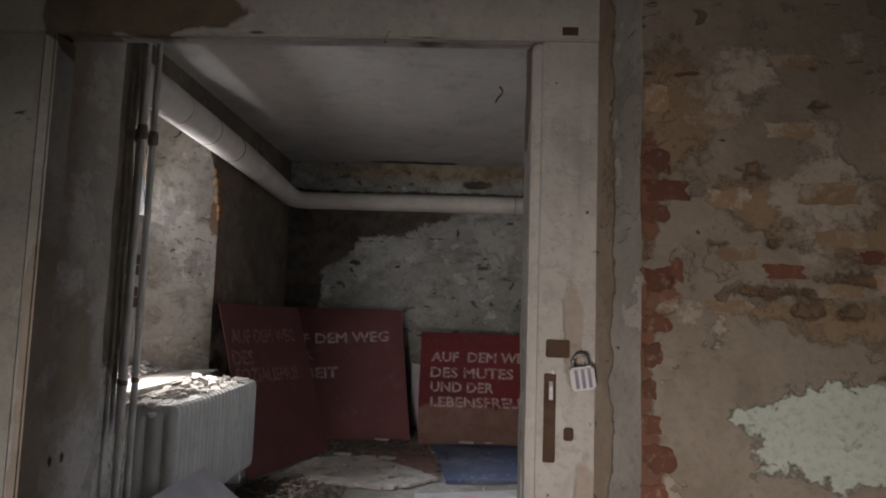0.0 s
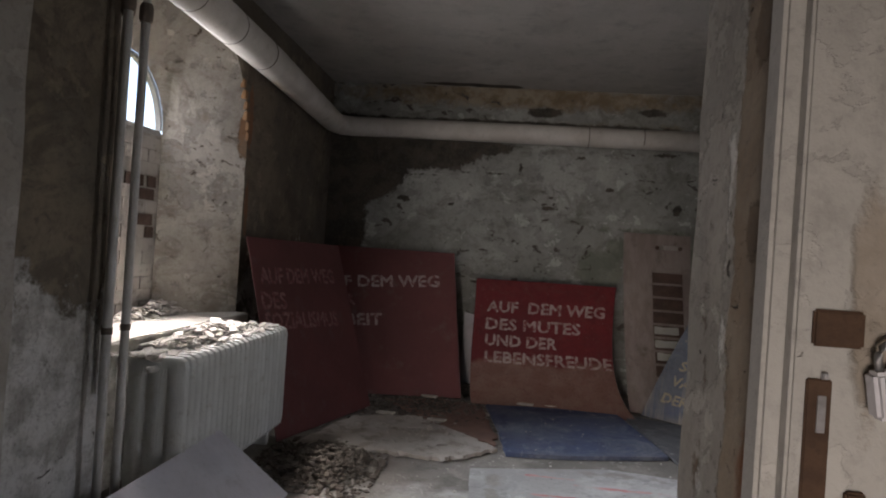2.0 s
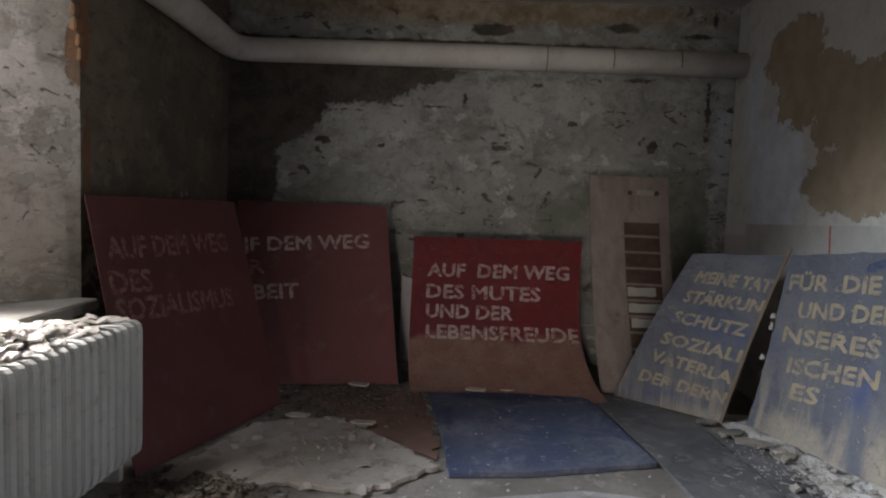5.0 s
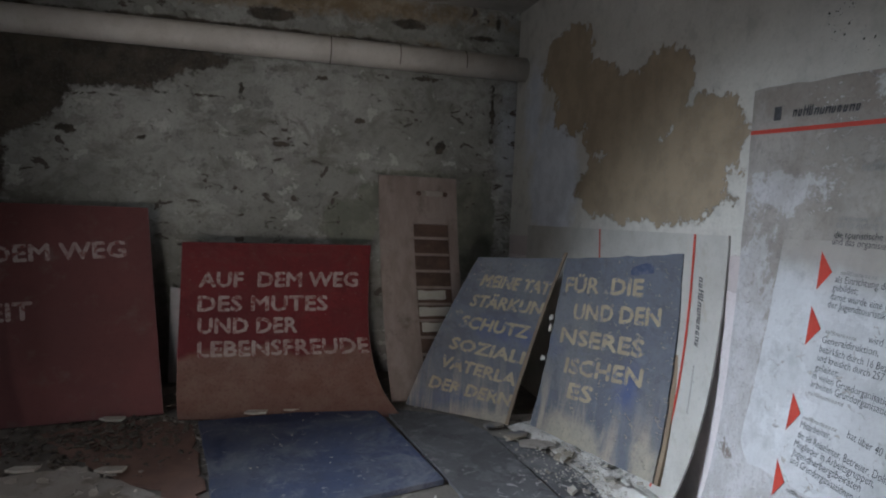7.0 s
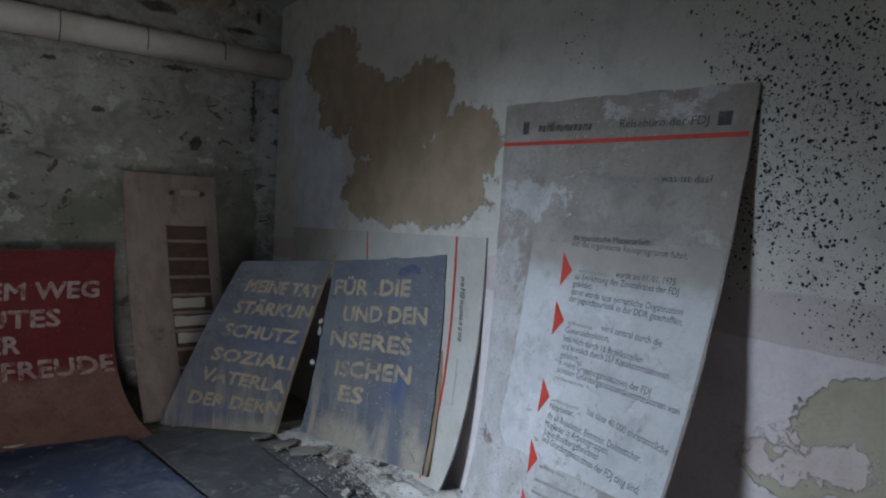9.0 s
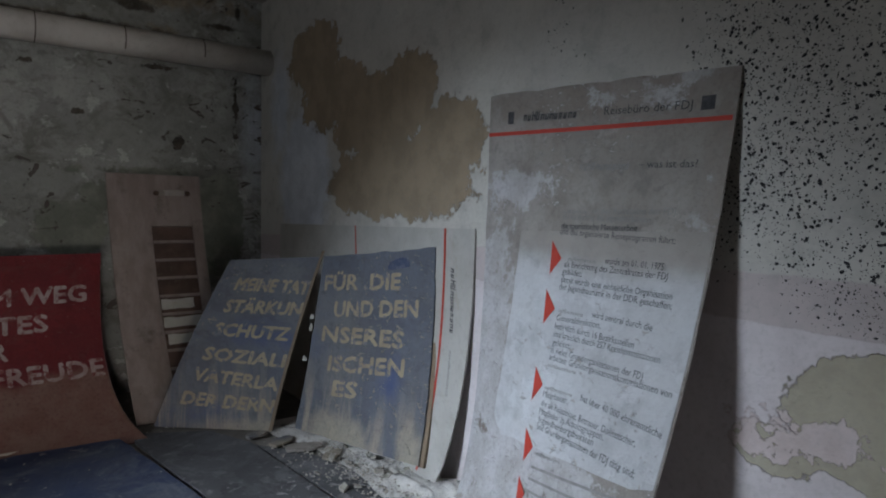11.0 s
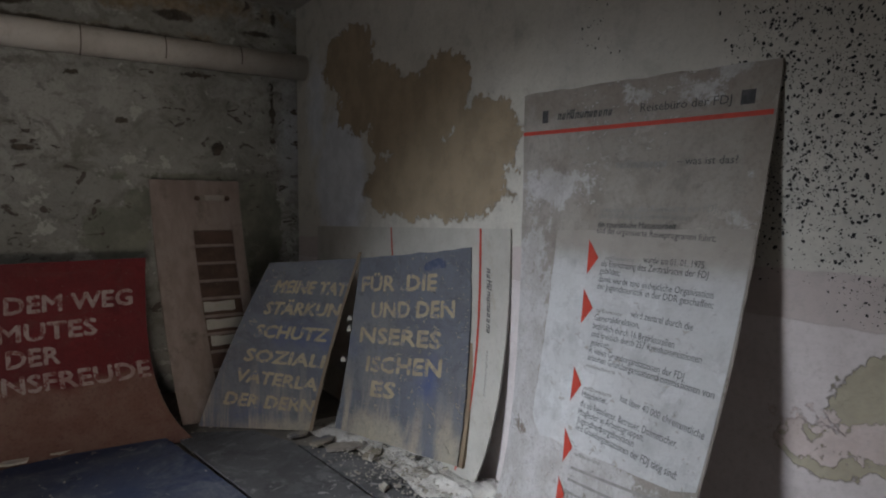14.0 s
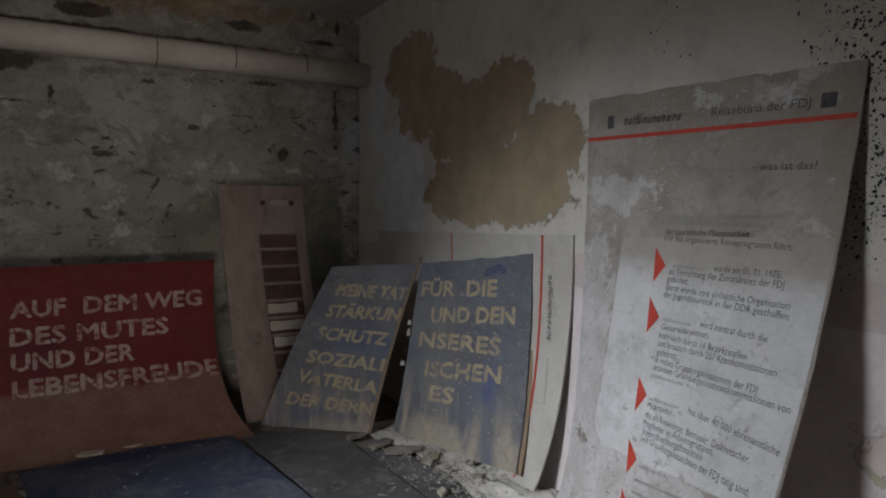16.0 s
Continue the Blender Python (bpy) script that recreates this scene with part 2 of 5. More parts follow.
m_corr = plaster("corridor_plaster", "y", (0.29, 0.255, 0.21), (0.235, 0.20, 0.16), (
    ((0.225, 0.165, 0.105), (0.20, 0.145, 0.095), ((0.55, 1.78, 0.09, 0.16), (0.72, 1.56, 0.14, 0.08), (1.0, 1.52, 0.22, 0.10), (1.05, 1.32, 0.16, 0.05), (0.80, 1.33, 0.2, 0.04)), 0.34, 0.035, 0.25),
    ((0.13, 0.085, 0.055), (0.17, 0.11, 0.07), ((0.68, 1.485, 0.13, 0.012), (0.70, 1.38, 0.11, 0.012), (1.0, 1.41, 0.14, 0.022), (0.72, 1.66, 0.05, 0.03), (0.86, 1.80, 0.07, 0.014), (1.0, 1.78, 0.06, 0.015), (1.05, 1.26, 0.012, 0.06), (1.02, 1.20, 0.10, 0.014), (0.82, 1.34, 0.03, 0.02), (0.92, 1.34, 0.025, 0.015), (0.98, 1.88, 0.03, 0.012), (0.85, 1.89, 0.012, 0.012)), 0.14, 0.012, 0.45),
    ((0.165, 0.075, 0.048), (0.15, 0.080, 0.055), ((0.485, 1.58, 0.030, 0.13), (0.50, 1.36, 0.06, 0.04), (0.48, 1.2, 0.022, 0.2), (0.49, 0.97, 0.035, 0.1)), 0.09, 0.01, 0.3),
    ((0.335, 0.30, 0.255), (0.29, 0.255, 0.21), ((0.57, 1.45, 0.05, 0.04), (0.62, 1.34, 0.06, 0.03), (0.86, 1.60, 0.10, 0.16), (0.68, 1.85, 0.09, 0.10), (0.58, 1.24, 0.06, 0.025), (0.95, 1.93, 0.15, 0.05)), 0.40, 0.045, -0.2),
    ((0.44, 0.49, 0.44), (0.40, 0.45, 0.40), ((0.95, 1.08, 0.24, 0.12), (1.2, 1.0, 0.3, 0.22)), 0.20, 0.008, -0.4),
    ((0.22, 0.19, 0.15), (0.26, 0.22, 0.18), ((1.02, 0.93, 0.10, 0.04),), 0.16, 0.01, 0.3),
), specks=0.55, speck_color=(0.10, 0.07, 0.05), flakes=0.8, torn=0.72)
m_reveal = plaster("recess_plaster", "x", (0.50, 0.46, 0.41), (0.40, 0.36, 0.31), (
    ((0.28, 0.15, 0.08), (0.22, 0.15, 0.10), ((5.2, 2.05, 0.06, 0.28), (5.18, 2.45, 0.1, 0.1)), 0.14, 0.012, 0.3),
), specks=0.7, flakes=0.8, torn=0.72, mottle=((0.19, 0.155, 0.12), 0.6), speck_color=(0.10, 0.075, 0.055))
m_jamb = plaster("jamb_plaster", "x", (0.40, 0.385, 0.36), (0.31, 0.29, 0.265), (
    ((0.235, 0.185, 0.14), (0.30, 0.25, 0.20), ((1.67, 1.2, 0.16, 2.2),), 0.16, 0.012, 0.6),
    ((0.14, 0.105, 0.08), (0.19, 0.15, 0.115), ((1.70, 0.85, 0.10, 0.05), (1.97, 2.1, 0.16, 0.3), (1.72, 1.35, 0.07, 0.05), (1.74, 1.7, 0.05, 0.12), (1.93, 1.1, 0.02, 0.2)), 0.20, 0.02, 0.3),
    ((0.26, 0.10, 0.05), (0.20, 0.11, 0.065), ((1.72, 0.72, 0.07, 0.24), (1.71, 1.02, 0.05, 0.10)), 0.10, 0.03, 0.2),
    ((0.66, 0.66, 0.65), (0.56, 0.55, 0.53), ((1.90, 0.60, 0.05, 0.32), (1.85, 1.4, 0.015, 0.35), (1.88, 0.15, 0.09, 0.25)), 0.14, 0.012, -0.3),
), specks=0.3, torn=0.70)
m_jambwest = plaster("west_jamb_plaster", "x", (0.42, 0.40, 0.37), (0.34, 0.31, 0.275), (
    ((0.27, 0.225, 0.18), (0.32, 0.27, 0.22), ((1.80, 1.15, 0.13, 0.22), (1.70, 1.9, 0.06, 0.5)), 0.25, 0.05, 0.2),
    ((0.50, 0.49, 0.48), (0.44, 0.43, 0.42), ((1.86, 0.85, 0.10, 0.14), (1.80, 0.55, 0.2, 0.25), (1.76, 1.36, 0.06, 0.05)), 0.22, 0.03, -0.2),
    ((0.06, 0.04, 0.03), (0.09, 0.06, 0.045), ((1.735, 0.86, 0.012, 0.020), (1.79, 0.86, 0.012, 0.018), (1.72, 1.85, 0.006, 0.01)), 0.02, 0.006, 0.5),
), specks=0.1, flakes=0.45, torn=0.72, mottle=((0.25, 0.22, 0.18), 0.4))
m_ceiling = plaster("ceiling_plaster", "z", (0.47, 0.45, 0.42), (0.42, 0.40, 0.37), (
    (DARK2, DARK, ((-0.63, 7.20, 0.56, 0.07), (-0.3, 7.24, 0.3, 0.06)), 0.10, 0.02, 0.2),
), specks=0.0, drips=0.1, grain=0.3, flakes=0.22)
m_floor = plaster("screed_floor", "z", (0.24, 0.22, 0.195), (0.155, 0.14, 0.125), (
    ((0.40, 0.385, 0.36), (0.32, 0.30, 0.275), ((0.0, 3.6, 1.3, 0.8), (1.3, 3.9, 0.7, 0.9)), 0.6, 0.2, -0.1),
), specks=0.8, speck_color=(0.42, 0.40, 0.37))
m_trim = plaster("old_white_paint", "y", (0.43, 0.42, 0.40), (0.35, 0.34, 0.32), (
    ((0.12, 0.095, 0.07), (0.17, 0.135, 0.10), ((-0.80, 2.10, 0.26, 0.06), (-1.0, 2.10, 0.12, 0.12)), 0.16, 0.01, 0.2),
    (DARK, DARK2, ((-0.50, 2.046, 0.03, 0.006), (-0.05, 2.040, 0.12, 0.003)), 0.02, 0.004, 0.2),
    ((0.27, 0.235, 0.195), (0.34, 0.30, 0.26), ((0.36, 1.25, 0.03, 0.18), (0.395, 0.75, 0.035, 0.3), (-1.03, 1.3, 0.04, 0.3), (-1.05, 0.9, 0.03, 0.3)), 0.10, 0.01, 0.3),
), specks=0.25, grain=0.35, rough=0.7, flakes=0.28)
# Paint of the left casing, darker than the trim on the right.
m_leftcase = plaster("darker_casing_paint", "y", (0.36, 0.36, 0.33), (0.30, 0.295, 0.27), (
    ((0.26, 0.25, 0.225), (0.30, 0.29, 0.26), ((-1.3, 2.0, 0.25, 0.06),), 0.25, 0.05, 0.2),
), specks=0.1, rough=0.75, flakes=0.3, torn=0.70)
m_pipe = surface("pipe_lagging_paint", (0.62, 0.59, 0.55), (0.50, 0.47, 0.43), 3.0, 0.6, (0.25, 0.20, 0.15), 0.35)
m_riser = surface("riser_paint", (0.58, 0.57, 0.55), (0.45, 0.44, 0.42), 6.0, 0.5, (0.2, 0.15, 0.1), 0.4)
m_rad = surface("radiator_enamel", (0.60, 0.61, 0.59), (0.50, 0.51, 0.49), 5.0, 0.45, (0.22, 0.18, 0.13), 0.45, streak=(2, 2, 0.5))
m_rust = surface("rusty_steel", (0.055, 0.032, 0.022), (0.085, 0.05, 0.032), 18.0, 0.85, (0.03, 0.022, 0.02), 0.6)
m_steel = surface("dull_steel", (0.35, 0.35, 0.36), (0.25, 0.25, 0.26), 20.0, 0.4, (0.12, 0.09, 0.07), 0.4, metal=0.8)
m_dusty = surface("plaster_smeared_brick", (0.235, 0.165, 0.105), (0.19, 0.13, 0.085), 9.0, 0.9, (0.29, 0.25, 0.20), 1.0, vary=0.35, bump_m=0.004, lo=0.46, hi=0.62)
m_brick = surface("red_brick", (0.135, 0.055, 0.036), (0.105, 0.052, 0.037), 14.0, 0.9, (0.27, 0.215, 0.16), 1.0, vary=0.5, bump_m=0.004)
m_ochre = surface("ochre_brick", (0.30, 0.17, 0.085), (0.24, 0.14, 0.08), 12.0, 0.9, (0.16, 0.11, 0.075), 0.8, vary=0.4, bump_m=0.004)
m_wbrick = surface("whitewashed_brick", (0.50, 0.465, 0.43), (0.42, 0.385, 0.35), 6.0, 0.9, (0.10, 0.08, 0.062), 1.0, vary=0.15, bump_m=0.005)
m_mortar = surface("mortar", (0.44, 0.41, 0.37), (0.32, 0.29, 0.26), 10.0, 0.95, (0.08, 0.065, 0.05), 0.7)
m_seam = surface("dark_pipe_joint", (0.17, 0.14, 0.115), (0.12, 0.10, 0.085), 20.0, 0.8)
m_powder = surface("plaster_powder", (0.68, 0.66, 0.63), (0.54, 0.52, 0.49), 5.0, 0.95, (0.10, 0.095, 0.09), 0.9, bump_m=0.012, lo=0.50, hi=0.66)
m_red = plaster("red_sheet", "y", (0.155, 0.016, 0.019), (0.118, 0.016, 0.019), (
    ((0.175, 0.095, 0.075), (0.20, 0.125, 0.10), ((0.05, 0.06, 0.75, 0.345), (0.70, 0.08, 0.55, 0.33), (0.95, 0.35, 0.10, 0.35)), 0.14, 0.06, 0.05),
    ((0.17, 0.03, 0.03), (0.15, 0.05, 0.042), ((0.45, 0.30, 0.22, 0.08), (0.62, 0.12, 0.05, 0.14), (0.30, 0.34, 0.3, 0.05)), 0.40, 0.12, 0.0),
), specks=0.45, speck_color=(0.18, 0.10, 0.085), grain=0.5, rough=0.6, flakes=0.3, drips=0.3, mottle=((0.13, 0.045, 0.04), 0.35), speck_scale=30.0)
m_redold = surface("faded_red_sheet", (0.132, 0.046, 0.045), (0.108, 0.040, 0.039), 2.2, 0.7, (0.135, 0.085, 0.078), 0.85)
m_hard = surface("bare_hardboard", (0.20, 0.12, 0.095), (0.155, 0.095, 0.078), 7.0, 0.8, (0.12, 0.08, 0.06), 0.5)
m_letter = surface("white_lettering", (0.36, 0.31, 0.295), (0.27, 0.20, 0.19), 9.0, 0.7, (0.16, 0.045, 0.042), 0.95, lo=0.50, hi=0.60)
m_faint = surface("worn_lettering", (0.27, 0.16, 0.15), (0.21, 0.11, 0.105), 14.0, 0.7, (0.15, 0.048, 0.046), 1.0, lo=0.46, hi=0.58)
m_blue = plaster("faded_blue_sheet", "x", (0.122, 0.133, 0.162), (0.16, 0.162, 0.17), (
    ((0.36, 0.31, 0.24), (0.29, 0.265, 0.22), ((5.45, 0.05, 0.35, 0.20), (4.9, 0.1, 0.12, 0.35), (6.0, 0.02, 0.3, 0.10)), 0.22, 0.10, 0.0),
    ((0.065, 0.09, 0.19), (0.085, 0.11, 0.20), ((6.15, 0.12, 0.2, 0.10), (5.9, 0.6, 0.25, 0.12), (5.1, 0.45, 0.12, 0.2)), 0.3, 0.15, 0.0),
), specks=0.9, speck_color=(0.27, 0.24, 0.20), grain=0.5, rough=0.65, flakes=0.4, drips=0.5, mottle=((0.095, 0.102, 0.128), 0.45), runs=((0.35, 0.30, 0.24), 0.02, 0.62), speck_scale=26.0)
m_yellow = surface("cream_lettering", (0.37, 0.305, 0.205), (0.29, 0.235, 0.16), 9.0, 0.7, (0.14, 0.15, 0.185), 0.95, lo=0.53, hi=0.60)
m_mat = plaster("blue_board", "z", (0.058, 0.076, 0.138), (0.10, 0.113, 0.152), (
    ((0.035, 0.05, 0.10), (0.05, 0.065, 0.12), ((0.3, 6.2, 0.6, 0.12), (0.6, 5.35, 0.05, 0.03), (-0.05, 5.6, 0.04, 0.5)), 0.25, 0.06, 0.1),
), specks=0.6, speck_color=(0.22, 0.22, 0.24), grain=0.5, rough=0.7, flakes=0.35, drips=0.0, mottle=((0.175, 0.185, 0.215), 0.75), speck_scale=16.0)
m_white = surface("yellowed_white_sheet", (0.45, 0.44, 0.41), (0.38, 0.365, 0.335), 3.0, 0.6, (0.30, 0.25, 0.19), 0.5)
m_poster = plaster("grey_card_sheet", "x", (0.35, 0.325, 0.30), (0.29, 0.265, 0.24), (
    ((0.25, 0.22, 0.195), (0.29, 0.26, 0.235), ((3.9, 1.88, 0.9, 0.13), (3.35, 1.6, 0.08, 0.5)), 0.2, 0.06, 0.0),
    ((0.47, 0.465, 0.475), (0.38, 0.365, 0.36), ((4.42, 0.7, 0.16, 0.75), (3.9, 0.30, 0.7, 0.25), (4.3, 1.52, 0.22, 0.10), (3.9, 1.86, 0.10, 0.05), (3.6, 1.84, 0.09, 0.05), (3.5, 1.90, 0.12, 0.03), (3.4, 1.0, 0.05, 0.4)), 0.36, 0.03, 0.0),
    ((0.17, 0.145, 0.125), (0.22, 0.19, 0.165), ((4.4, 0.42, 0.08, 0.03), (3.75, 0.33, 0.25, 0.03), (3.65, 1.93, 0.12, 0.015), (3.36, 0.85, 0.04, 0.15)), 0.22, 0.02, 0.0),
), specks=1.0, speck_color=(0.48, 0.465, 0.45), grain=0.5, rough=0.7, flakes=0.35, drips=0.4, torn=0.74, mottle=((0.22, 0.195, 0.17), 0.4), speck_scale=22.0)
m_poster2 = plaster("white_text_sheet", "x", (0.55, 0.56, 0.575), (0.48, 0.485, 0.495), (
    ((0.34, 0.315, 0.29), (0.30, 0.275, 0.25), ((3.9, 1.84, 3.2, 0.69), (3.30, 1.0, 0.05, 0.5), (3.42, 0.35, 0.25, 0.06)), 0.16, 0.13, 0.0),
), specks=0.7, speck_color=(0.40, 0.38, 0.35), grain=0.25, rough=0.6, flakes=0.25, drips=0.25, speck_scale=24.0)
m_ink = surface("black_print", (0.05, 0.05, 0.055), (0.085, 0.085, 0.09), 30.0, 0.7, (0.3, 0.3, 0.3), 0.2)
m_inkfaint = surface("faded_print", (0.22, 0.215, 0.21), (0.28, 0.27, 0.26), 30.0, 0.7, (0.4, 0.4, 0.4), 0.3)
m_redprint = surface("red_print", (0.50, 0.06, 0.04), (0.42, 0.05, 0.035), 10.0, 0.6, (0.45, 0.2, 0.15), 0.3)
m_floorsheet = plaster("dirty_white_sheet", "z", (0.38, 0.37, 0.36), (0.29, 0.28, 0.27), (
    ((0.42, 0.13, 0.13), (0.45, 0.26, 0.25), ((0.20, 4.60, 0.20, 0.022), (0.62, 4.50, 0.22, 0.025), (0.98, 4.62, 0.16, 0.015), (0.3, 4.3, 0.4, 0.02)), 0.10, 0.02, 0.0),
    ((0.22, 0.205, 0.185), (0.28, 0.26, 0.24), ((0.6, 4.75, 0.6, 0.06), (-0.1, 4.3, 0.06, 0.3), (0.9, 4.2, 0.2, 0.2)), 0.3, 0.05, 0.1),
), specks=0.4, speck_color=(0.12, 0.105, 0.09), flakes=0.6, rough=0.75, torn=0.70)
m_wood = surface("grey_wood", (0.22, 0.175, 0.155), (0.28, 0.235, 0.215), 3.0, 0.8, (0.10, 0.072, 0.058), 0.7, streak=(4, 4, 0.4))
m_lath = surface("bare_lath", (0.24, 0.18, 0.125), (0.19, 0.14, 0.10), 6.0, 0.8)
# Dark brown for slot backing, knobs and the painted holes of the infill.
m_slot = surface("dark_gap_and_knob_brown", (0.075, 0.048, 0.038), (0.11, 0.07, 0.055), 8.0, 0.85)
m_pale = surface("pale_board", (0.35, 0.32, 0.29), (0.27, 0.24, 0.21), 3.0, 0.85, (0.13, 0.105, 0.085), 0.5, bump_m=0.006, lo=0.5, hi=0.62)
m_lean = surface("lilac_grey_board", (0.58, 0.575, 0.61), (0.48, 0.475, 0.51), 2.5, 0.7, (0.36, 0.35, 0.37), 0.6)
m_black = plaster("dark_floor_sheet", "z", (0.10, 0.10, 0.105), (0.135, 0.135, 0.14), (), specks=1.2, speck_color=(0.34, 0.33, 0.325), grain=0.4, rough=0.7, flakes=0.5, drips=0.0, mottle=((0.23, 0.23, 0.235), 0.6), speck_scale=14.0)
m_stripe = surface("blue_grey_stripe", (0.17, 0.195, 0.24), (0.22, 0.24, 0.28), 20.0, 0.6)
m_shard = surface("paint_shards", (0.64, 0.61, 0.57), (0.47, 0.44, 0.40), 12.0, 0.9, (0.17, 0.14, 0.11), 0.6)
m_chip = surface("plaster_rubble", (0.50, 0.47, 0.42), (0.36, 0.33, 0.28), 9.0, 0.95, (0.18, 0.15, 0.12), 0.5, vary=0.3)
m_chipdark = surface("dark_rubble", (0.11, 0.092, 0.075), (0.07, 0.06, 0.05), 9.0, 0.95, (0.22, 0.195, 0.165), 0.4)
m_stone = surface("sill_stone", (0.50, 0.48, 0.44), (0.40, 0.38, 0.34), 7.0, 0.85)
m_mould = surface("black_mould", (0.020, 0.021, 0.024), (0.04, 0.04, 0.044), 30.0, 0.9, dirt_amount=0.0)
m_ground = surface("outdoor_ground", (0.12, 0.13, 0.07), (0.09, 0.085, 0.06), 2.0, 0.95)


# ---- building helpers ----
def finish(bm, name, material, parent=None, label="", smooth=False):
    me = bpy.data.meshes.new(name)
    bmesh.ops.recalc_face_normals(bm, faces=bm.faces)
    bm.to_mesh(me)
    bm.free()
    for p in me.polygons:
        p.use_smooth = smooth
    me.materials.append(material)
    ob = new(name, me)
    if parent:
        ob.parent = parent
    if label:
        ob["label"] = label
    return ob


def part(name, bm, material, parent, label="", smooth=False):
    return finish(bm, name, material, parent, label, smooth)


def empty(name, loc=(0, 0, 0)):
    ob = new(name)
    ob.empty_display_size = 0.05
    ob.location = loc
    bpy.context.view_layer.update()
    return ob


def box(bm, lo, hi, bevel=0.0):
    vs = [bm.verts.new((x, y, z)) for x in (lo[0], hi[0]) for y in (lo[1], hi[1]) for z in (lo[2], hi[2])]
    fs = [bm.faces.new([vs[i] for i in q]) for q in ((0, 1, 3, 2), (4, 6, 7, 5), (0, 4, 5, 1), (2, 3, 7, 6), (0, 2, 6, 4), (1, 5, 7, 3))]
    if bevel:
        es = list({e for f in fs for e in f.edges})
        bmesh.ops.bevel(bm, geom=es, offset=bevel, segments=2, affect="EDGES")
    return bm


def slab(lo, hi, bevel=0.0):
    return box(bmesh.new(), lo, hi, bevel)


def tube(bm, pts, r, n=14, cap=True):
    """A pipe along a line of points."""
    pts = [Vector(p) for p in pts]
    rings = []
    radii = r if isinstance(r, (list, tuple)) else [r] * len(pts)
    for i, p in enumerate(pts):
        r = radii[i]
        d = (pts[min(i + 1, len(pts) - 1)] - pts[max(i - 1, 0)]).normalized()
        a = d.cross(Vector((0, 0, 1)) if abs(d.z) < 0.9 else Vector((1, 0, 0))).normalized()
        b = d.cross(a)
        rings.append([bm.verts.new(p + r * (math.cos(2 * math.pi * k / n) * a + math.sin(2 * math.pi * k / n) * b)) for k in range(n)])
    for r0, r1 in zip(rings, rings[1:]):
        for k in range(n):
            bm.faces.new((r0[k], r0[(k + 1) % n], r1[(k + 1) % n], r1[k]))
    if cap:
        bm.faces.new(rings[0])
        bm.faces.new(rings[-1])
    return bm


def bezier(pts):
    """A curve through a start and an end, drawn to the points between."""
    pts = [Vector(p) for p in pts]

    def at(t):
        q = pts
        while len(q) > 1:
            q = [a.lerp(b, t) for a, b in zip(q, q[1:])]
        return q[0]
    return at


class Sheet:
    """A bent board between two side curves, given from bottom to top. u runs from left to right, v upwards."""

    def __init__(self, left, right, face, thick=0.006):
        self.l, self.r, self.face, self.t = bezier(left), bezier(right), Vector(face), thick

    def at(self, u, v, out=0.0):
        p = self.l(v).lerp(self.r(v), u)
        if out:
            p = p + out * self.normal(u, v)
        return p

    def normal(self, u, v):
        e = 0.01
        du = self.l(v).lerp(self.r(v), u + e) - self.l(v).lerp(self.r(v), u - e)
        dv = self.l(v + e).lerp(self.r(v + e), u) - self.l(v - e).lerp(self.r(v - e), u)
        n = du.cross(dv).normalized()
        return n if n.dot(self.face) > 0 else -n

    def mesh(self, nu=14, nv=18, u0=0.0, u1=1.0, v0=0.0, v1=1.0, out=0.0, thick=None, ragged=0.0):
        t = self.t if thick is None else thick
        bm = bmesh.new()
        sides = []
        rnd = random.Random(7)
        nick = {}
        for o in (out, out - t):
            grid = []
            for j in range(nv + 1):
                row = []
                for i in range(nu + 1):
                    u, v = u0 + (u1 - u0) * i / nu, v0 + (v1 - v0) * j / nv
                    if ragged and (i in (0, nu) or j in (0, nv)):
                        a, b = nick.setdefault((i, j), (rnd.uniform(0, ragged), rnd.uniform(0, ragged)))
                        u += a * (1 if i == 0 else -1 if i == nu else 0)
                        v += b * (1 if j == 0 else -1 if j == nv else 0)
                    row.append(bm.verts.new(self.at(u, v, o)))
                grid.append(row)
            for j in range(nv):
                for i in range(nu):
                    bm.faces.new((grid[j][i], grid[j][i + 1], grid[j + 1][i + 1], grid[j + 1][i]))
            sides.append(grid)
        a, b = sides
        rim = [(0, i) for i in range(nu)] + [(j, nu) for j in range(nv)] + [(nv, i) for i in range(nu, 0, -1)] + [(j, 0) for j in range(nv, 0, -1)]
        for (j0, i0), (j1, i1) in zip(rim, rim[1:] + rim[:1]):
            bm.faces.new((a[j0][i0], a[j1][i1], b[j1][i1], b[j0][i0]))
        return bm


def letters(words):
    """The flat mesh of some words in the built-in font, and its width."""
    cu = bpy.data.curves.new("letters", "FONT")
    cu.body, cu.resolution_u = words, 2
    ob = bpy.data.objects.new("letters", cu)
    me = bpy.data.meshes.new_from_object(ob)
    bpy.data.objects.remove(ob)
    return [tuple(w.co) for w in me.vertices], [tuple(p.vertices) for p in me.polygons]


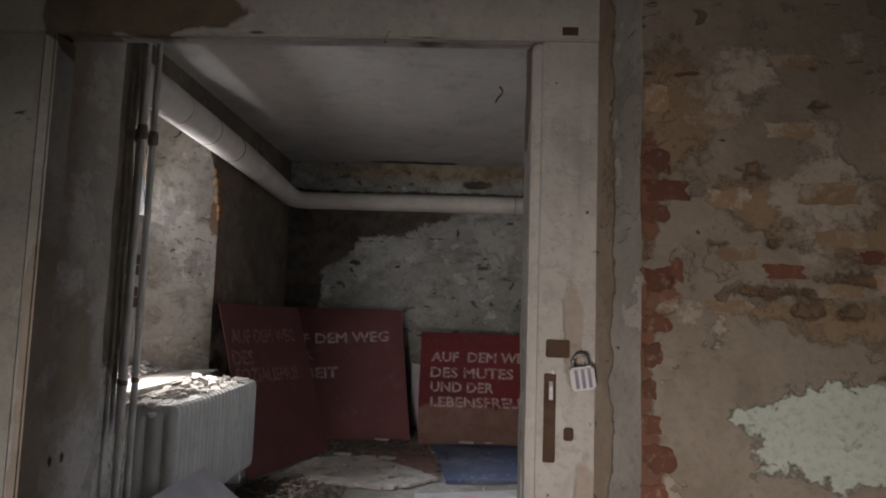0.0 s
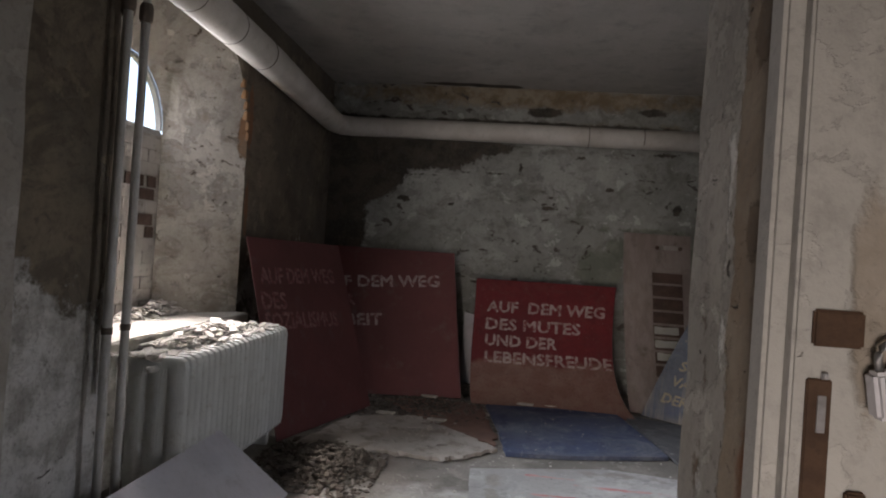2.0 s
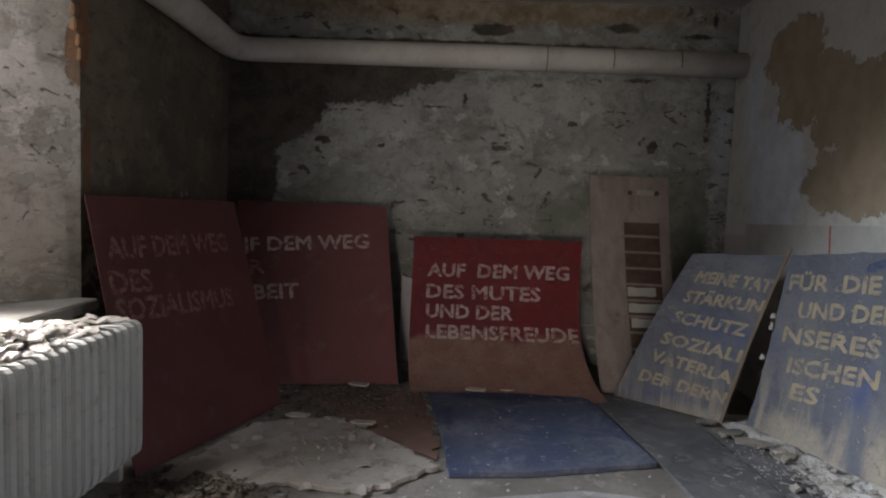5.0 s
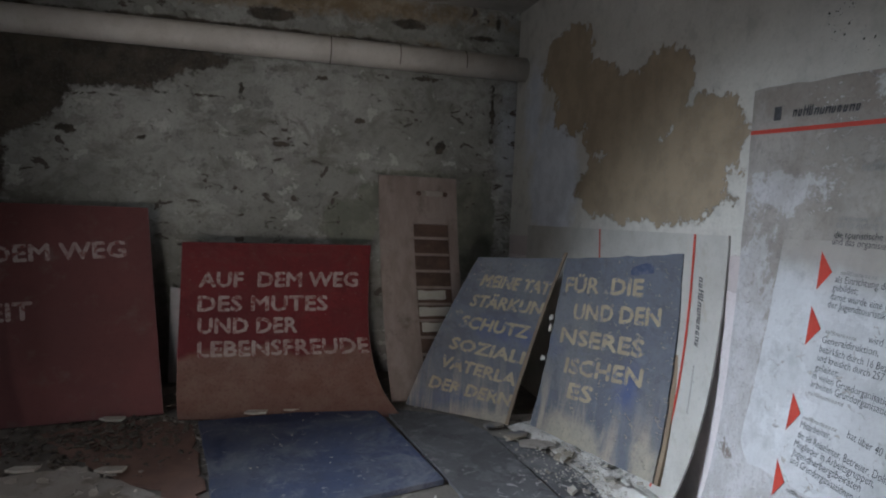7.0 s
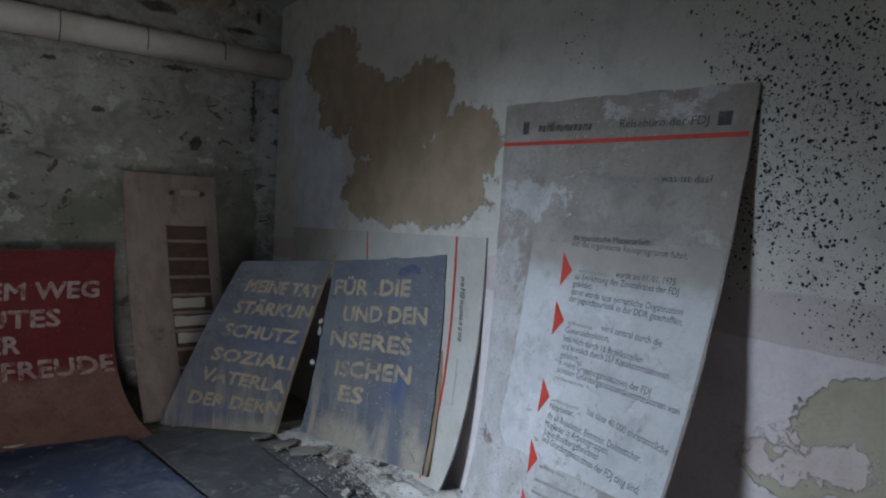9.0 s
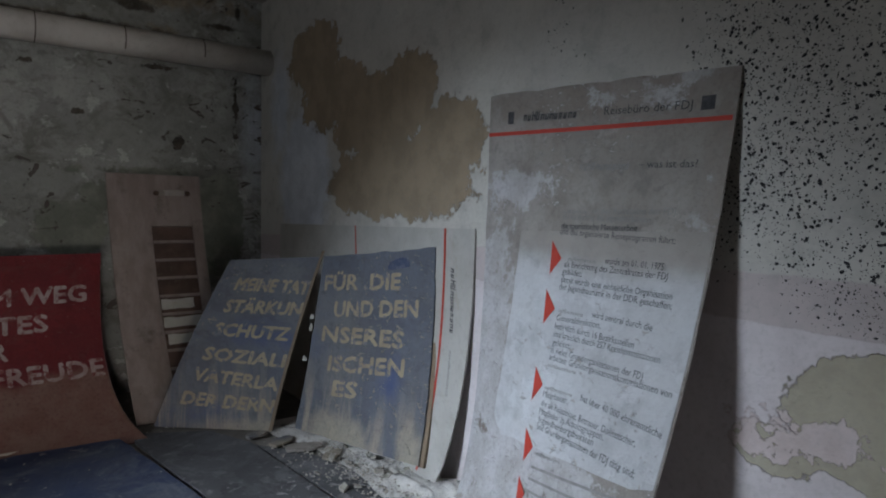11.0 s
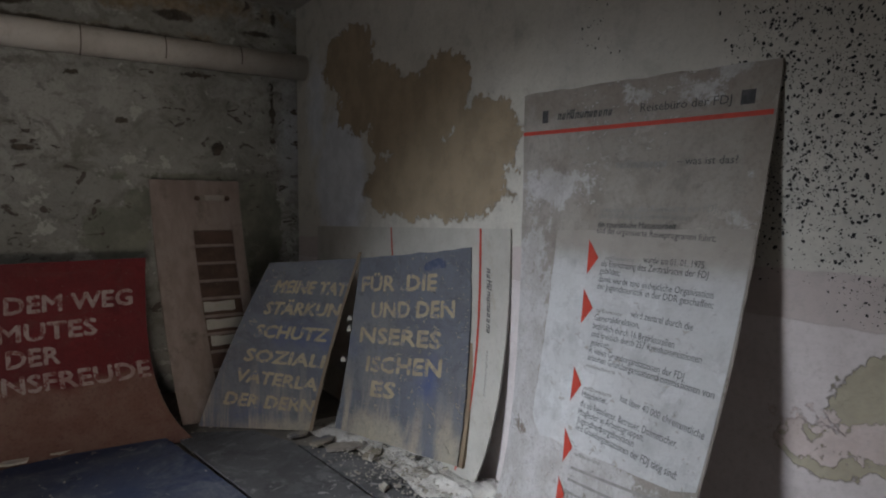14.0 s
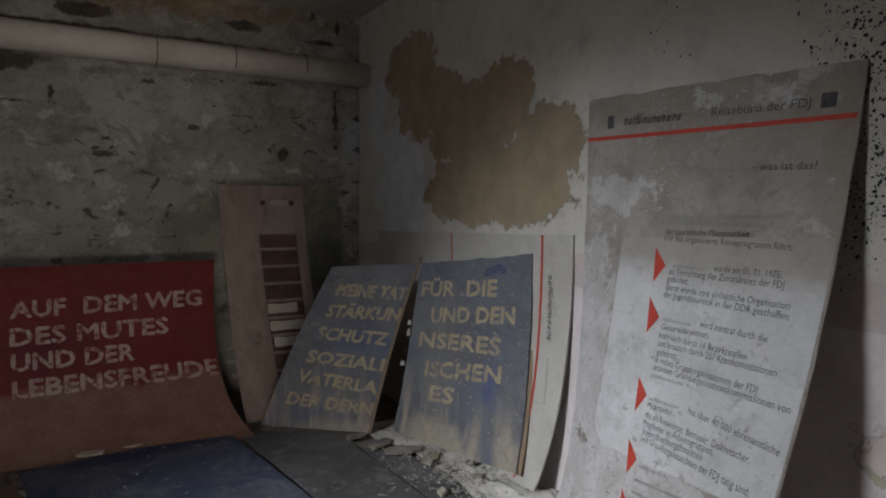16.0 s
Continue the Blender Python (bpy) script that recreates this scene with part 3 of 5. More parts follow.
def line_on(sheet, parent, words, start, end, height, material, heavy=0.0, out=0.003, name="lettering"):
    """Lettering on a sheet between two places (u, v). heavy: how far the strokes are thickened, of the height."""
    vs, fs = letters(words)
    x0, x1 = min(v[0] for v in vs), max(v[0] for v in vs)
    sv = (sheet.at(start[0], start[1] + 0.03) - sheet.at(start[0], start[1] - 0.03)).length / 0.06
    wide = (sheet.at(*end) - sheet.at(*start)).length / (x1 - x0)
    k = height / 0.70
    shifts = ((0, 0),) if not heavy else ((0, 0), (1, 0), (-1, 0), (0, 1), (0, -1))
    # Large capitals are parts of their own, small print stays one line.
    owner = list(range(len(vs)))

    def root(a):
        while owner[a] != a:
            a = owner[a]
        return a
    for f in fs:
        for a in f[1:]:
            owner[root(a)] = root(f[0])
    spans = {}
    for a, v in enumerate(vs):
        lo, hi = spans.get(root(a), (9e9, -9e9))
        spans[root(a)] = (min(lo, v[0]), max(hi, v[0]))
    groups = []
    for key, (lo, hi) in sorted(spans.items(), key=lambda s: s[1]):
        if groups and (lo < groups[-1][1] - 0.02 or not heavy):
            groups[-1][0].add(key)
            groups[-1][1] = max(hi, groups[-1][1])
        else:
            groups.append([{key}, hi])
    for keys, _ in groups:
        mine = [f for f in fs if root(f[0]) in keys]
        if not mine:
            continue
        used = sorted({a for f in mine for a in f})
        at = {a: k for k, a in enumerate(used)}
        verts, faces = [], []
        for n, (sx, sy) in enumerate(shifts):
            b = len(verts)
            for a in used:
                x, y, _ = vs[a]
                f = (x - x0) / (x1 - x0) + sx * heavy * height / wide / (x1 - x0)
                u, v = start[0] + (end[0] - start[0]) * f, start[1] + (end[1] - start[1]) * f
                verts.append(tuple(sheet.at(u, v + (y * k + sy * heavy * height) / sv, out + 0.0002 * n)))
            faces += [tuple(b + at[a] for a in f) for f in mine]
        me = bpy.data.meshes.new("letter" if heavy else name)
        me.from_pydata(verts, [], faces)
        me.materials.append(material)
        new("letter" if heavy else name, me).parent = parent


def ribbon_on(sheet, parent, name, pts, width, material, out=0.003, label=""):
    """A printed line along places (u, v) of a sheet, that many metres wide."""
    bm = bmesh.new()
    rows = []
    for i, (u, v) in enumerate(pts):
        a, b = pts[max(i - 1, 0)], pts[min(i + 1, len(pts) - 1)]
        d = sheet.at(*b) - sheet.at(*a)
        side = d.cross(sheet.normal(u, v)).normalized() * width / 2
        p = sheet.at(u, v, out)
        rows.append((bm.verts.new(p - side), bm.verts.new(p + side)))
    for (a, b), (c, d) in zip(rows, rows[1:]):
        bm.faces.new((a, b, d, c))
    return part(name, bm, material, parent, label)


def mark_row(sheet, parent, name, start, end, height, count, material, out=0.003):
    """A printed word as a row of plain slanted marks, each as high as a small letter."""
    bm = bmesh.new()
    rnd = random.Random(count)
    du, dv = (end[0] - start[0]) / count, (end[1] - start[1]) / count
    up = (sheet.at(start[0], start[1] + 0.02) - sheet.at(start[0], start[1] - 0.02)).length / 0.04
    across = (sheet.at(start[0] + 0.02, start[1]) - sheet.at(start[0] - 0.02, start[1])).length / 0.04
    turn = abs(end[1] - start[1]) > abs(end[0] - start[0])
    ku, kv = (height / across, 0.0) if turn else (0.0, height / up)
    for k in range(count):
        u, v, w = start[0] + du * k, start[1] + dv * k, rnd.uniform(0.6, 0.85)
        tall = rnd.choice((0.6, 0.6, 0.6, 0.9))
        for a in (0.0, w - 0.24):
            q = [(a, 0.0), (a + 0.24, 0.0), (a + 0.42, tall), (a + 0.18, tall)]
            bm.faces.new([bm.verts.new(sheet.at(u + du * p + ku * h, v + dv * p + kv * h, out)) for p, h in q])
        q = [(0.1, 0.0), (w, 0.0), (w, 0.16), (0.1, 0.16)] if k % 2 else [(0.1, 0.44), (w + 0.1, 0.44), (w + 0.1, 0.6), (0.1, 0.6)]
        bm.faces.new([bm.verts.new(sheet.at(u + du * p + ku * h, v + dv * p + kv * h, out + 0.0002)) for p, h in q])
    return part(name, bm, material, parent)


def patch_on(sheet, parent, name, u0, u1, v0, v1, material, out=0.002, nu=6, nv=6, label=""):
    bm = sheet.mesh(nu, nv, u0, u1, v0, v1, out, 0.001)
    return part(name, bm, material, parent, label)


def chips(name, label, category, area, count, size, material, seed, height=0.02, flat=0.35, kind="stuff"):
    """A strewn heap of broken flakes. area: x0, x1, y0, y1, base height."""
    rnd = random.Random(seed)
    verts, faces = [], []
    x0, x1, y0, y1, z0 = area
    for _ in range(count):
        gx = min(max(rnd.gauss(0.5, 0.24), 0), 1)
        gy = min(max(rnd.gauss(0.5, 0.24), 0), 1)
        mound = math.exp(-((gx - 0.5) ** 2 + (gy - 0.5) ** 2) * 7)
        s = size * rnd.uniform(0.3, 1.0) ** 1.5
        c = Vector((x0 + gx * (x1 - x0), y0 + gy * (y1 - y0), z0 + s * flat * 0.5 + rnd.random() * height * mound))
        rot = Euler((rnd.uniform(-0.5, 0.5), rnd.uniform(-0.5, 0.5), rnd.uniform(0, 6.28))).to_matrix()
        n = rnd.randint(4, 6)
        ring = [Vector((math.cos(6.283 * k / n) * rnd.uniform(0.6, 1), math.sin(6.283 * k / n) * rnd.uniform(0.4, 0.8), 0)) * s for k in range(n)]
        b = len(verts)
        for dz in (-0.5, 0.5):
            for p in ring:
                verts.append(c + rot @ (p * (1.0 if dz < 0 else 0.85) + Vector((0, 0, dz * s * flat))))
        faces.append(tuple(range(b + n - 1, b - 1, -1)))
        faces.append(tuple(range(b + n, b + 2 * n)))
        for k in range(n):
            faces.append((b + k, b + (k + 1) % n, b + n + (k + 1) % n, b + n + k))
    me = bpy.data.meshes.new(name)
    me.from_pydata([tuple(v) for v in verts], [], faces)
    me.materials.append(material)
    return tagged(new(name, me), label, category, kind=kind)


# ---- structure ----
XL, XR, YB, ZC = -2.0, 2.14, 7.28, 2.96
structure = lambda ob, label, cat: tagged(ob, label, cat, kind="structure")

structure(finish(slab((-2.6, -3.0, -0.2), (2.6, 7.8, 0.0)), "floor", m_floor), "grey cement screed floor covered in dust and rubble", "floor")
structure(finish(slab((-2.425, -3.0, ZC), (2.6, 7.8, ZC + 0.2)), "ceiling", m_ceiling), "stained off-white plaster ceiling", "ceiling")
structure(finish(slab((-2.6, YB, 0), (2.6, YB + 0.3, ZC)), "wall_north", m_back), "pale peeling plaster wall with dark damp patches, darker just above the pipe", "wall")
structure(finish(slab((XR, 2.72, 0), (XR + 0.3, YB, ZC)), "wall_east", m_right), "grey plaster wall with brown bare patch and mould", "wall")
# Closes the wall over the assumed, unseen side opening that lets the fill in.
structure(finish(slab((XR, 2.04, 1.98), (XR + 0.3, 2.717, ZC)), "wall_east_head", m_right), "grey plaster wall above an assumed side opening, out of view", "wall")


def rough_edge(bm, amount, seed=3):
    """Uneven old plaster: moves the points of a cut-up mesh a little."""
    for v in bm.verts:
        v.co += amount * Vector((noise.noise(v.co * 5.0), noise.noise(v.co * 5.0 + Vector((9, 0, 0))), 0.3 * noise.noise(v.co * 5.0 + Vector((0, 9, 0)))))
    return bm


def cut_box(lo, hi, step=0.06):
    bm = slab(lo, hi)
    for ax in range(3):
        n = max(1, int((hi[ax] - lo[ax]) / step))
        for i in range(1, n):
            co, no = [0, 0, 0], [0, 0, 0]
            co[ax], no[ax] = lo[ax] + (hi[ax] - lo[ax]) * i / n, 1
            bmesh.ops.bisect_plane(bm, geom=bm.verts[:] + bm.edges[:] + bm.faces[:], plane_co=co, plane_no=no)
    return bm


# The wall with the door opening: its corridor side at y = 1.38, its room side at about 2.
def jamb_wall(name, outer, far_x, inner, room_y, label, lining):
    """One side of the door wall: the brick face, the slanted plaster return, and the thick jamb."""
    bm = bmesh.new()
    s = 1 if far_x > inner else -1
    plan = [(inner, room_y), (inner, 1.68), (outer - s * 0.06, 1.633), (outer, 1.38), (far_x, 1.38), (far_x, room_y)]
    levels = 36
    rings = []
    for k in range(levels + 1):
        z = ZC * k / levels
        ring = []
        for i, (x, y) in enumerate(plan):
            w = 0.007 if i in (0, 3) else 0.003
            if far_x in (x,):
                w = 0
            ring.append(bm.verts.new((x + w * noise.noise((i * 3.1, z * 6.0, 1)), y + w * noise.noise((i * 5.3, z * 7.0, 4)), z)))
        rings.append(ring)
    n = len(plan)
    for a, b in zip(rings, rings[1:]):
        for i in range(n):
            bm.faces.new((a[i], a[(i + 1) % n], b[(i + 1) % n], b[i]))
    ob = finish(bm, name, m_corr)
    ob.data.materials.append(lining)
    for p in ob.data.polygons:
        c = p.center
        if min(abs(c.x - inner), abs(c.x - outer)) < 0.14 and c.y > 1.385:
            p.material_index = 1
    return structure(ob, label, "wall")


jamb_wall("wall_south_east", 0.47, XR + 0.3, 0.262, 2.04, "bare plaster wall with red brick showing beside the doorway", m_jamb)
jamb_wall("wall_south_west", -1.75, -2.6, -1.056, 1.954, "chipped grey plaster wall beside the doorway", m_jambwest)
head_wall = finish(slab((-1.07, 1.635, 2.17), (0.27, 1.96, ZC)), "wall_south_head", m_jamb)
structure(head_wall, "stained plaster wall above the doorway", "wall")

# Corridor behind, with an opening to daylight.
structure(finish(slab((1.75, -2.6, 0), (2.0, 1.38, ZC)), "wall_corridor_east", m_corr), "plain corridor wall of bare plaster", "wall")
structure(finish(slab((-2.2, -2.6, 0), (-1.95, 1.38, ZC)), "wall_corridor_west", m_corr), "plain corridor wall of bare plaster", "wall")
for nm, lo, hi in (("wall_corridor_south_a", (-2.2, -2.6, 0), (-1.4, -2.35, ZC)), ("wall_corridor_south_b", (-0.4, -2.6, 0), (2.0, -2.35, ZC)), ("wall_corridor_south_c", (-1.4, -2.6, 1.65), (-0.4, -2.35, ZC))):
    structure(finish(slab(lo, hi), nm, m_corr), "plain corridor wall of bare plaster", "wall")

# The pier between the doorway and the window recess.
structure(finish(rough_edge(cut_box((-2.6, 1.88, 0), (-1.63, 3.125, ZC), 0.12), 0.012), "wall_west_pier", m_left), "dark stained plaster pier with pale worn foot", "wall")

# The window wall, with an arched and splayed recess.
YC, SILL, SPRING = 4.32, 0.76, 1.93
RO, RI, XO = 0.43, 0.88, -2.38


def arch_height(y, r, rise=1.0):
    d = abs(y - YC)
    return None if d >= r else SPRING + rise * math.sqrt(max(r * r - d * d, 0))


def recess_wall():
    bm = bmesh.new()
    # Front and back faces, in upright strips.
    for x, r, rise in ((XL, RI, 0.95), (XO - 0.04, 0.62, 1.0)):
        ys = [3.10, YC - r] + [YC - r * math.cos(math.pi * k / 24) for k in range(1, 24)] + [YC + r] + [YC + r + (YB - YC - r) * k / 8 for k in range(1, 9)]
        for a, b in zip(ys, ys[1:]):
            inside = a >= YC - r - 1e-6 and b <= YC + r + 1e-6
            if inside:
                za, zb = (arch_height(a, r, rise) or SPRING), (arch_height(b, r, rise) or SPRING)
                q = [bm.verts.new(p) for p in ((x, a, za), (x, b, zb), (x, b, ZC), (x, a, ZC))]
                bm.faces.new(q)
                q = [bm.verts.new(p) for p in ((x, a, 0), (x, b, 0), (x, b, SILL), (x, a, SILL))]
                bm.faces.new(q)
            else:
                bm.faces.new([bm.verts.new(p) for p in ((x, a, 0), (x, b, 0), (x, b, ZC), (x, a, ZC))])
    bmesh.ops.remove_doubles(bm, verts=bm.verts, dist=1e-4)
    return finish(bm, "wall_west", m_left)


wall_west = structure(recess_wall(), "dark brown damp plaster wall around the arched window recess", "wall")


def recess_lining():
    """The splayed sides and the vault of the recess."""
    bm = bmesh.new()
    rows = []
    steps = 6
    for s in range(steps + 1):
        f = s / steps
        x, r, rise = XO + (XL - XO) * f, RO + (RI - RO) * f, 1.0 - 0.05 * f
        line = [(x, YC - r, SILL + (SPRING - SILL) * k / 8) for k in range(8)]
        line += [(x, YC - r * math.cos(math.pi * k / 24), SPRING + rise * r * math.sin(math.pi * k / 24)) for k in range(25)]
        line += [(x, YC + r, SPRING - (SPRING - SILL) * k / 8) for k in range(1, 9)]
        w = 0.0 if s in (0,) else 0.015
        rows.append([bm.verts.new(Vector(p) + w * Vector((0, noise.noise(Vector(p) * 6), noise.noise(Vector(p) * 6 + Vector((5, 5, 5)))))) for p in line])
    for a, b in zip(rows, rows[1:]):
        for i in range(len(a) - 1):
            bm.faces.new((a[i], a[i + 1], b[i + 1], b[i]))
    return finish(bm, "window_recess", m_reveal, smooth=False)


structure(recess_lining(), "whitewashed splayed window recess with chipped edges", "wall")
sill = structure(finish(slab((XO, YC - 0.875, SILL - 0.06), (XL + 0.10, YC + 0.875, SILL), 0.008), "window_sill", m_stone), "dusty stone window sill strewn with plaster flakes", "window sill")

# The walled-up lower window with an arched light above.
window = structure(empty("window_1", (XO, YC, SPRING)), "arched window, its lower part walled up with whitewashed brick", "window")
bm = slab((-0.07, -0.64, SILL - SPRING - 0.1), (-0.012, 0.64, -0.005))
infill = part("infill", bm, m_mortar, window, "walled-up lower window")
bm = slab((-0.038, -0.60, 0.012), (-0.020, -0.024, 0.50))
part("upper_infill", bm, m_wbrick, window, "walled-up half of the arched light")
bm = slab((-0.045, -RO + 0.002, -0.025), (-0.006, RO - 0.002, 0.010), 0.004)
part("window_frame", bm, m_trim, window, "weathered wooden transom")
bm = slab((-0.04, -0.022, 0.013), (0.005, 0.022, RO - 0.012), 0.004)
part("window_bar", bm, m_trim, window)
bm = bmesh.new()
for k in range(24):
    a0, a1 = math.pi * k / 24, math.pi * (k + 1) / 24
    ring = []
    for a in (a0, a1):
        for r in (RO - 0.028, RO - 0.003):
            for x in (-0.035, 0.0):
                ring.append(bm.verts.new((x, r * math.cos(a), max(r * math.sin(a), 0.013))))
    for q in ((0, 1, 5, 4), (2, 6, 7, 3), (0, 4, 6, 2), (1, 3, 7, 5)):
        bm.faces.new([ring[i] for i in q])
part("arched_frame", bm, m_trim, window)

# Ground and distance outside.
structure(finish(slab((-400, -400, -0.6), (400, 400, -0.25)), "ground", m_ground), "rough grass outside the building", "ground")


# ---- door frame ----
door_frame = structure(empty("door_frame", (-0.36, 1.64, 0)), "worn white-painted wooden door frame without a door", "door frame")
off = Vector((0.36, -1.64, 0))


def frame_piece(name, lo, hi, bevel=0.004, label="", mat=None):
    bm = slab(Vector(lo) + off, Vector(hi) + off, bevel)
    return part(name, bm, mat or m_trim, door_frame, label)


frame_piece("casing", (0.270, 1.606, 0), (0.419, 1.632, 2.035))
frame_piece("casing", (-1.70, 1.606, 0), (-1.086, 1.632, 2.035), 0.004, "darker grey-brown casing", m_leftcase)
frame_piece("edge_bead", (-1.085, 1.598, 0), (-1.050, 1.690, 2.035), 0.006, "rubbed pale edge of the casing", m_trim)
frame_piece("head_casing", (-1.72, 1.604, 2.037), (0.43, 1.630, 2.60))
frame_piece("door_stop", (0.246, 1.632, 0), (0.285, 1.682, 2.039), 0.006)
frame_piece("door_stop", (-1.05, 1.633, 2.04), (0.245, 1.681, 2.075), 0.006)
keep = frame_piece("strike_plate", (0.287, 1.600, 0.945), (0.317, 1.606, 1.165), 0.002, "rusty strike plate", m_rust)
frame_piece("hasp_plate", (0.29, 1.598, 1.205), (0.35, 1.606, 1.25), 0.003, "rusty hasp plate", m_rust)
frame_piece("lower_staple", (0.338, 1.596, 1.0), (0.362, 1.606, 1.032), 0.003, "rusty lower staple", m_rust)
frame_piece("screw_hole", (0.387, 1.6035, 1.575), (0.394, 1.6062, 1.583), 0.001, "", m_rust)
frame_piece("lock_mark", (0.318, 1.6035, 2.05), (0.362, 1.6062, 2.075), 0.001, "bare patch in the paint", m_rust)
part("latch_slot", slab(Vector((0.300, 1.5985, 1.10)) + off, Vector((0.310, 1.6005, 1.145)) + off), m_steel, keep, "worn bright latch slot")
part("screw", slab(Vector((0.303, 1.598, 1.165)) + off, Vector((0.311, 1.6005, 1.173)) + off), m_steel, keep)

padlock = tagged(empty("padlock", (0.378, 1.578, 1.165)), "striped steel padlock hanging from the rusty hasp", "padlock")
lock_body = part("body", slab((-0.030, -0.014, -0.035), (0.030, 0.014, 0.022), 0.005), m_lean, padlock)
for i in range(3):
    part("stripe", slab((-0.020 + 0.016 * i, -0.0165, -0.03), (-0.012 + 0.016 * i, -0.0145, 0.016), 0.0), m_stripe, lock_body)
bm = tube(bmesh.new(), [(-0.018, 0, 0.018)] + [(-0.018 * math.cos(math.pi * k / 8), 0, 0.035 + 0.018 * math.sin(math.pi * k / 8)) for k in range(9)] + [(0.018, 0, 0.018)], 0.0045, 8)
part("shackle", bm, m_steel, padlock, smooth=True)
padlock.rotation_euler = (0, radians(-9), 0)

# ---- pipes ----
pipe = tagged(empty("heating_pipe", (0, 7.13, 2.48)), "thick white lagged heating pipe under the ceiling", "pipe")
R = 0.095
bm = tube(bmesh.new(), [(-1.84, 3.12 - 7.13, 0.11), (-1.85, 5.2 - 7.13, 0.065), (-1.90, 6.92 - 7.13, 0.012), (-1.89, 7.04 - 7.13, 0.008), (-1.85, 7.11 - 7.13, 0.004), (-1.75, 0.0, 0.0), (0.2, 0.0, 0.0), (XR, 0.0, -0.005)], [0.115, 0.112, 0.104, 0.10, 0.098, R, R, R], 24)
part("pipe_run", bm, m_pipe, pipe, smooth=True)
for x in (0.59, 1.105, 1.625):
    part("seam", tube(bmesh.new(), [(x - 0.004, 0, 0), (x + 0.004, 0, 0)], R + 0.0015, 24), m_seam, pipe, smooth=True)
for y in (3.55, 4.0, 4.5, 5.0):
    z = 0.11 - 0.045 * (y - 3.12) / 2.08
    part("seam", tube(bmesh.new(), [(-1.845, y - 7.134, z), (-1.845, y - 7.126, z)], 0.1145, 24), m_seam, pipe, smooth=True)
part("bracket", slab((-1.90, 3.30 - 7.15, 0.15), (-1.87, 3.30 - 7.11, 0.478)), m_rust, pipe, "rusty hanger strap")

for x, y, top, lab in ((-1.545, 3.02, ZC, "thin white-painted heating riser pipe"), (-1.555, 3.15, ZC, "thin white-painted heating riser pipe"), (-1.59, 3.085, ZC, "thin white-painted heating riser pipe")):
    rp = tagged(finish(tube(bmesh.new(), [(x, y, 0.66 if x < -1.58 else 0.0), (x, y, top)], 0.0165, 14), "riser_pipe", m_riser, smooth=True), lab, "pipe", "heating risers")
    part("coupling", tube(bmesh.new(), [(x, y, 2.10), (x, y, 2.115), (x, y, 2.16), (x, y, 2.175)], [0.020, 0.026, 0.026, 0.020], 14), m_seam, rp, "dark screwed coupling", smooth=True)
    part("pipe_clip", tube(bmesh.new(), [(x, y, 0.90), (x, y, 0.925)], 0.020, 14), m_seam, rp)

# ---- radiator ----
radiator = tagged(empty("radiator", (-1.61, 3.52, 0)), "old white cast-iron radiator under the window", "radiator")


def radiator_section():
    """One cast section: three joined columns with rounded shoulders, closed at head and foot."""
    bm = bmesh.new()
    rings = []
    n = 24
    for z, k, web in ((0.10, 0.80, 1.0), (0.125, 0.96, 0.9), (0.175, 1.0, 0.35), (0.64, 1.0, 0.35), (0.695, 1.0, 0.9), (0.722, 0.95, 1.0), (0.735, 0.82, 1.0)):
        ring = []
        for side in (1, -1):
            for i in range(n):
                f = i / n
                x = side * (0.142 - 0.284 * f) * k
                lobe = abs(math.cos(1.5 * math.pi * (x / k) / 0.142))
                lobe = max(math.sqrt(lobe), web)
                end = math.sqrt(max(1 - (2 * f - 1) ** 4, 0.0))
                ring.append(bm.verts.new((x, side * 0.0255 * max(lobe * end, 0.10) * (0.75 + 0.25 * k), z)))
        rings.append(ring)
    for a, b in zip(rings, rings[1:]):
        for i in range(2 * n):
            bm.faces.new((a[i], a[(i + 1) % (2 * n)], b[(i + 1) % (2 * n)], b[i]))
    bm.faces.new(rings[0])
    bm.faces.new(rings[-1])
    return bm


sec = part("section", radiator_section(), m_rad, radiator, smooth=False)
for i in range(1, 22):
    o = sec.copy()
    scene.collection.objects.link(o)
    o.location = (0, 0.0605 * i, 0)
sec.location = (0, 0.0, 0)
part("valve", tube(bmesh.new(), [(0.0, -0.02, 0.685), (0.0, -0.05, 0.685), (0.0, -0.085, 0.69)], 0.014, 12), m_riser, radiator, smooth=True)
for y in (0.2, 1.2):
    part("foot", slab((-0.08, y - 0.02, 0.0), (0.08, y + 0.02, 0.11), 0.004), m_rad, radiator)

# ---- boards with lettering ----
def board(name, sheet, material, label, group="", nu=14, nv=18, ragged=0.0):
    e = tagged(empty(name, (0, 0, 0)), label, "sign board", group)
    part("board", sheet.mesh(nu, nv, ragged=ragged), material, e)
    return e


red_m = Sheet([(-0.335, 6.30, 0.012), (-0.40, 6.62, 0.16), (-0.375, 6.72, 0.6), (-0.385, 6.85, 1.055)], [(1.03, 6.18, 0.012), (0.84, 6.62, 0.14), (0.86, 6.72, 0.6), (0.90, 6.85, 1.06)], (0, -1, 0.2))
e = board("red_sign_board", red_m, m_red, "bright red slogan board with white capitals, curling at its foot", "slogan boards")
for words, a, b in (("AUF  DEM WEG", (0.094, 0.781), (0.935, 0.788)), ("DES MUTES", (0.093, 0.659), (0.769, 0.663)), ("UND DER", (0.097, 0.541), (0.605, 0.546)), ("LEBENSFREUDE", (0.10, 0.411), (0.985, 0.428))):
    line_on(red_m, e, words, a, b, 0.098, m_letter, 0.05)

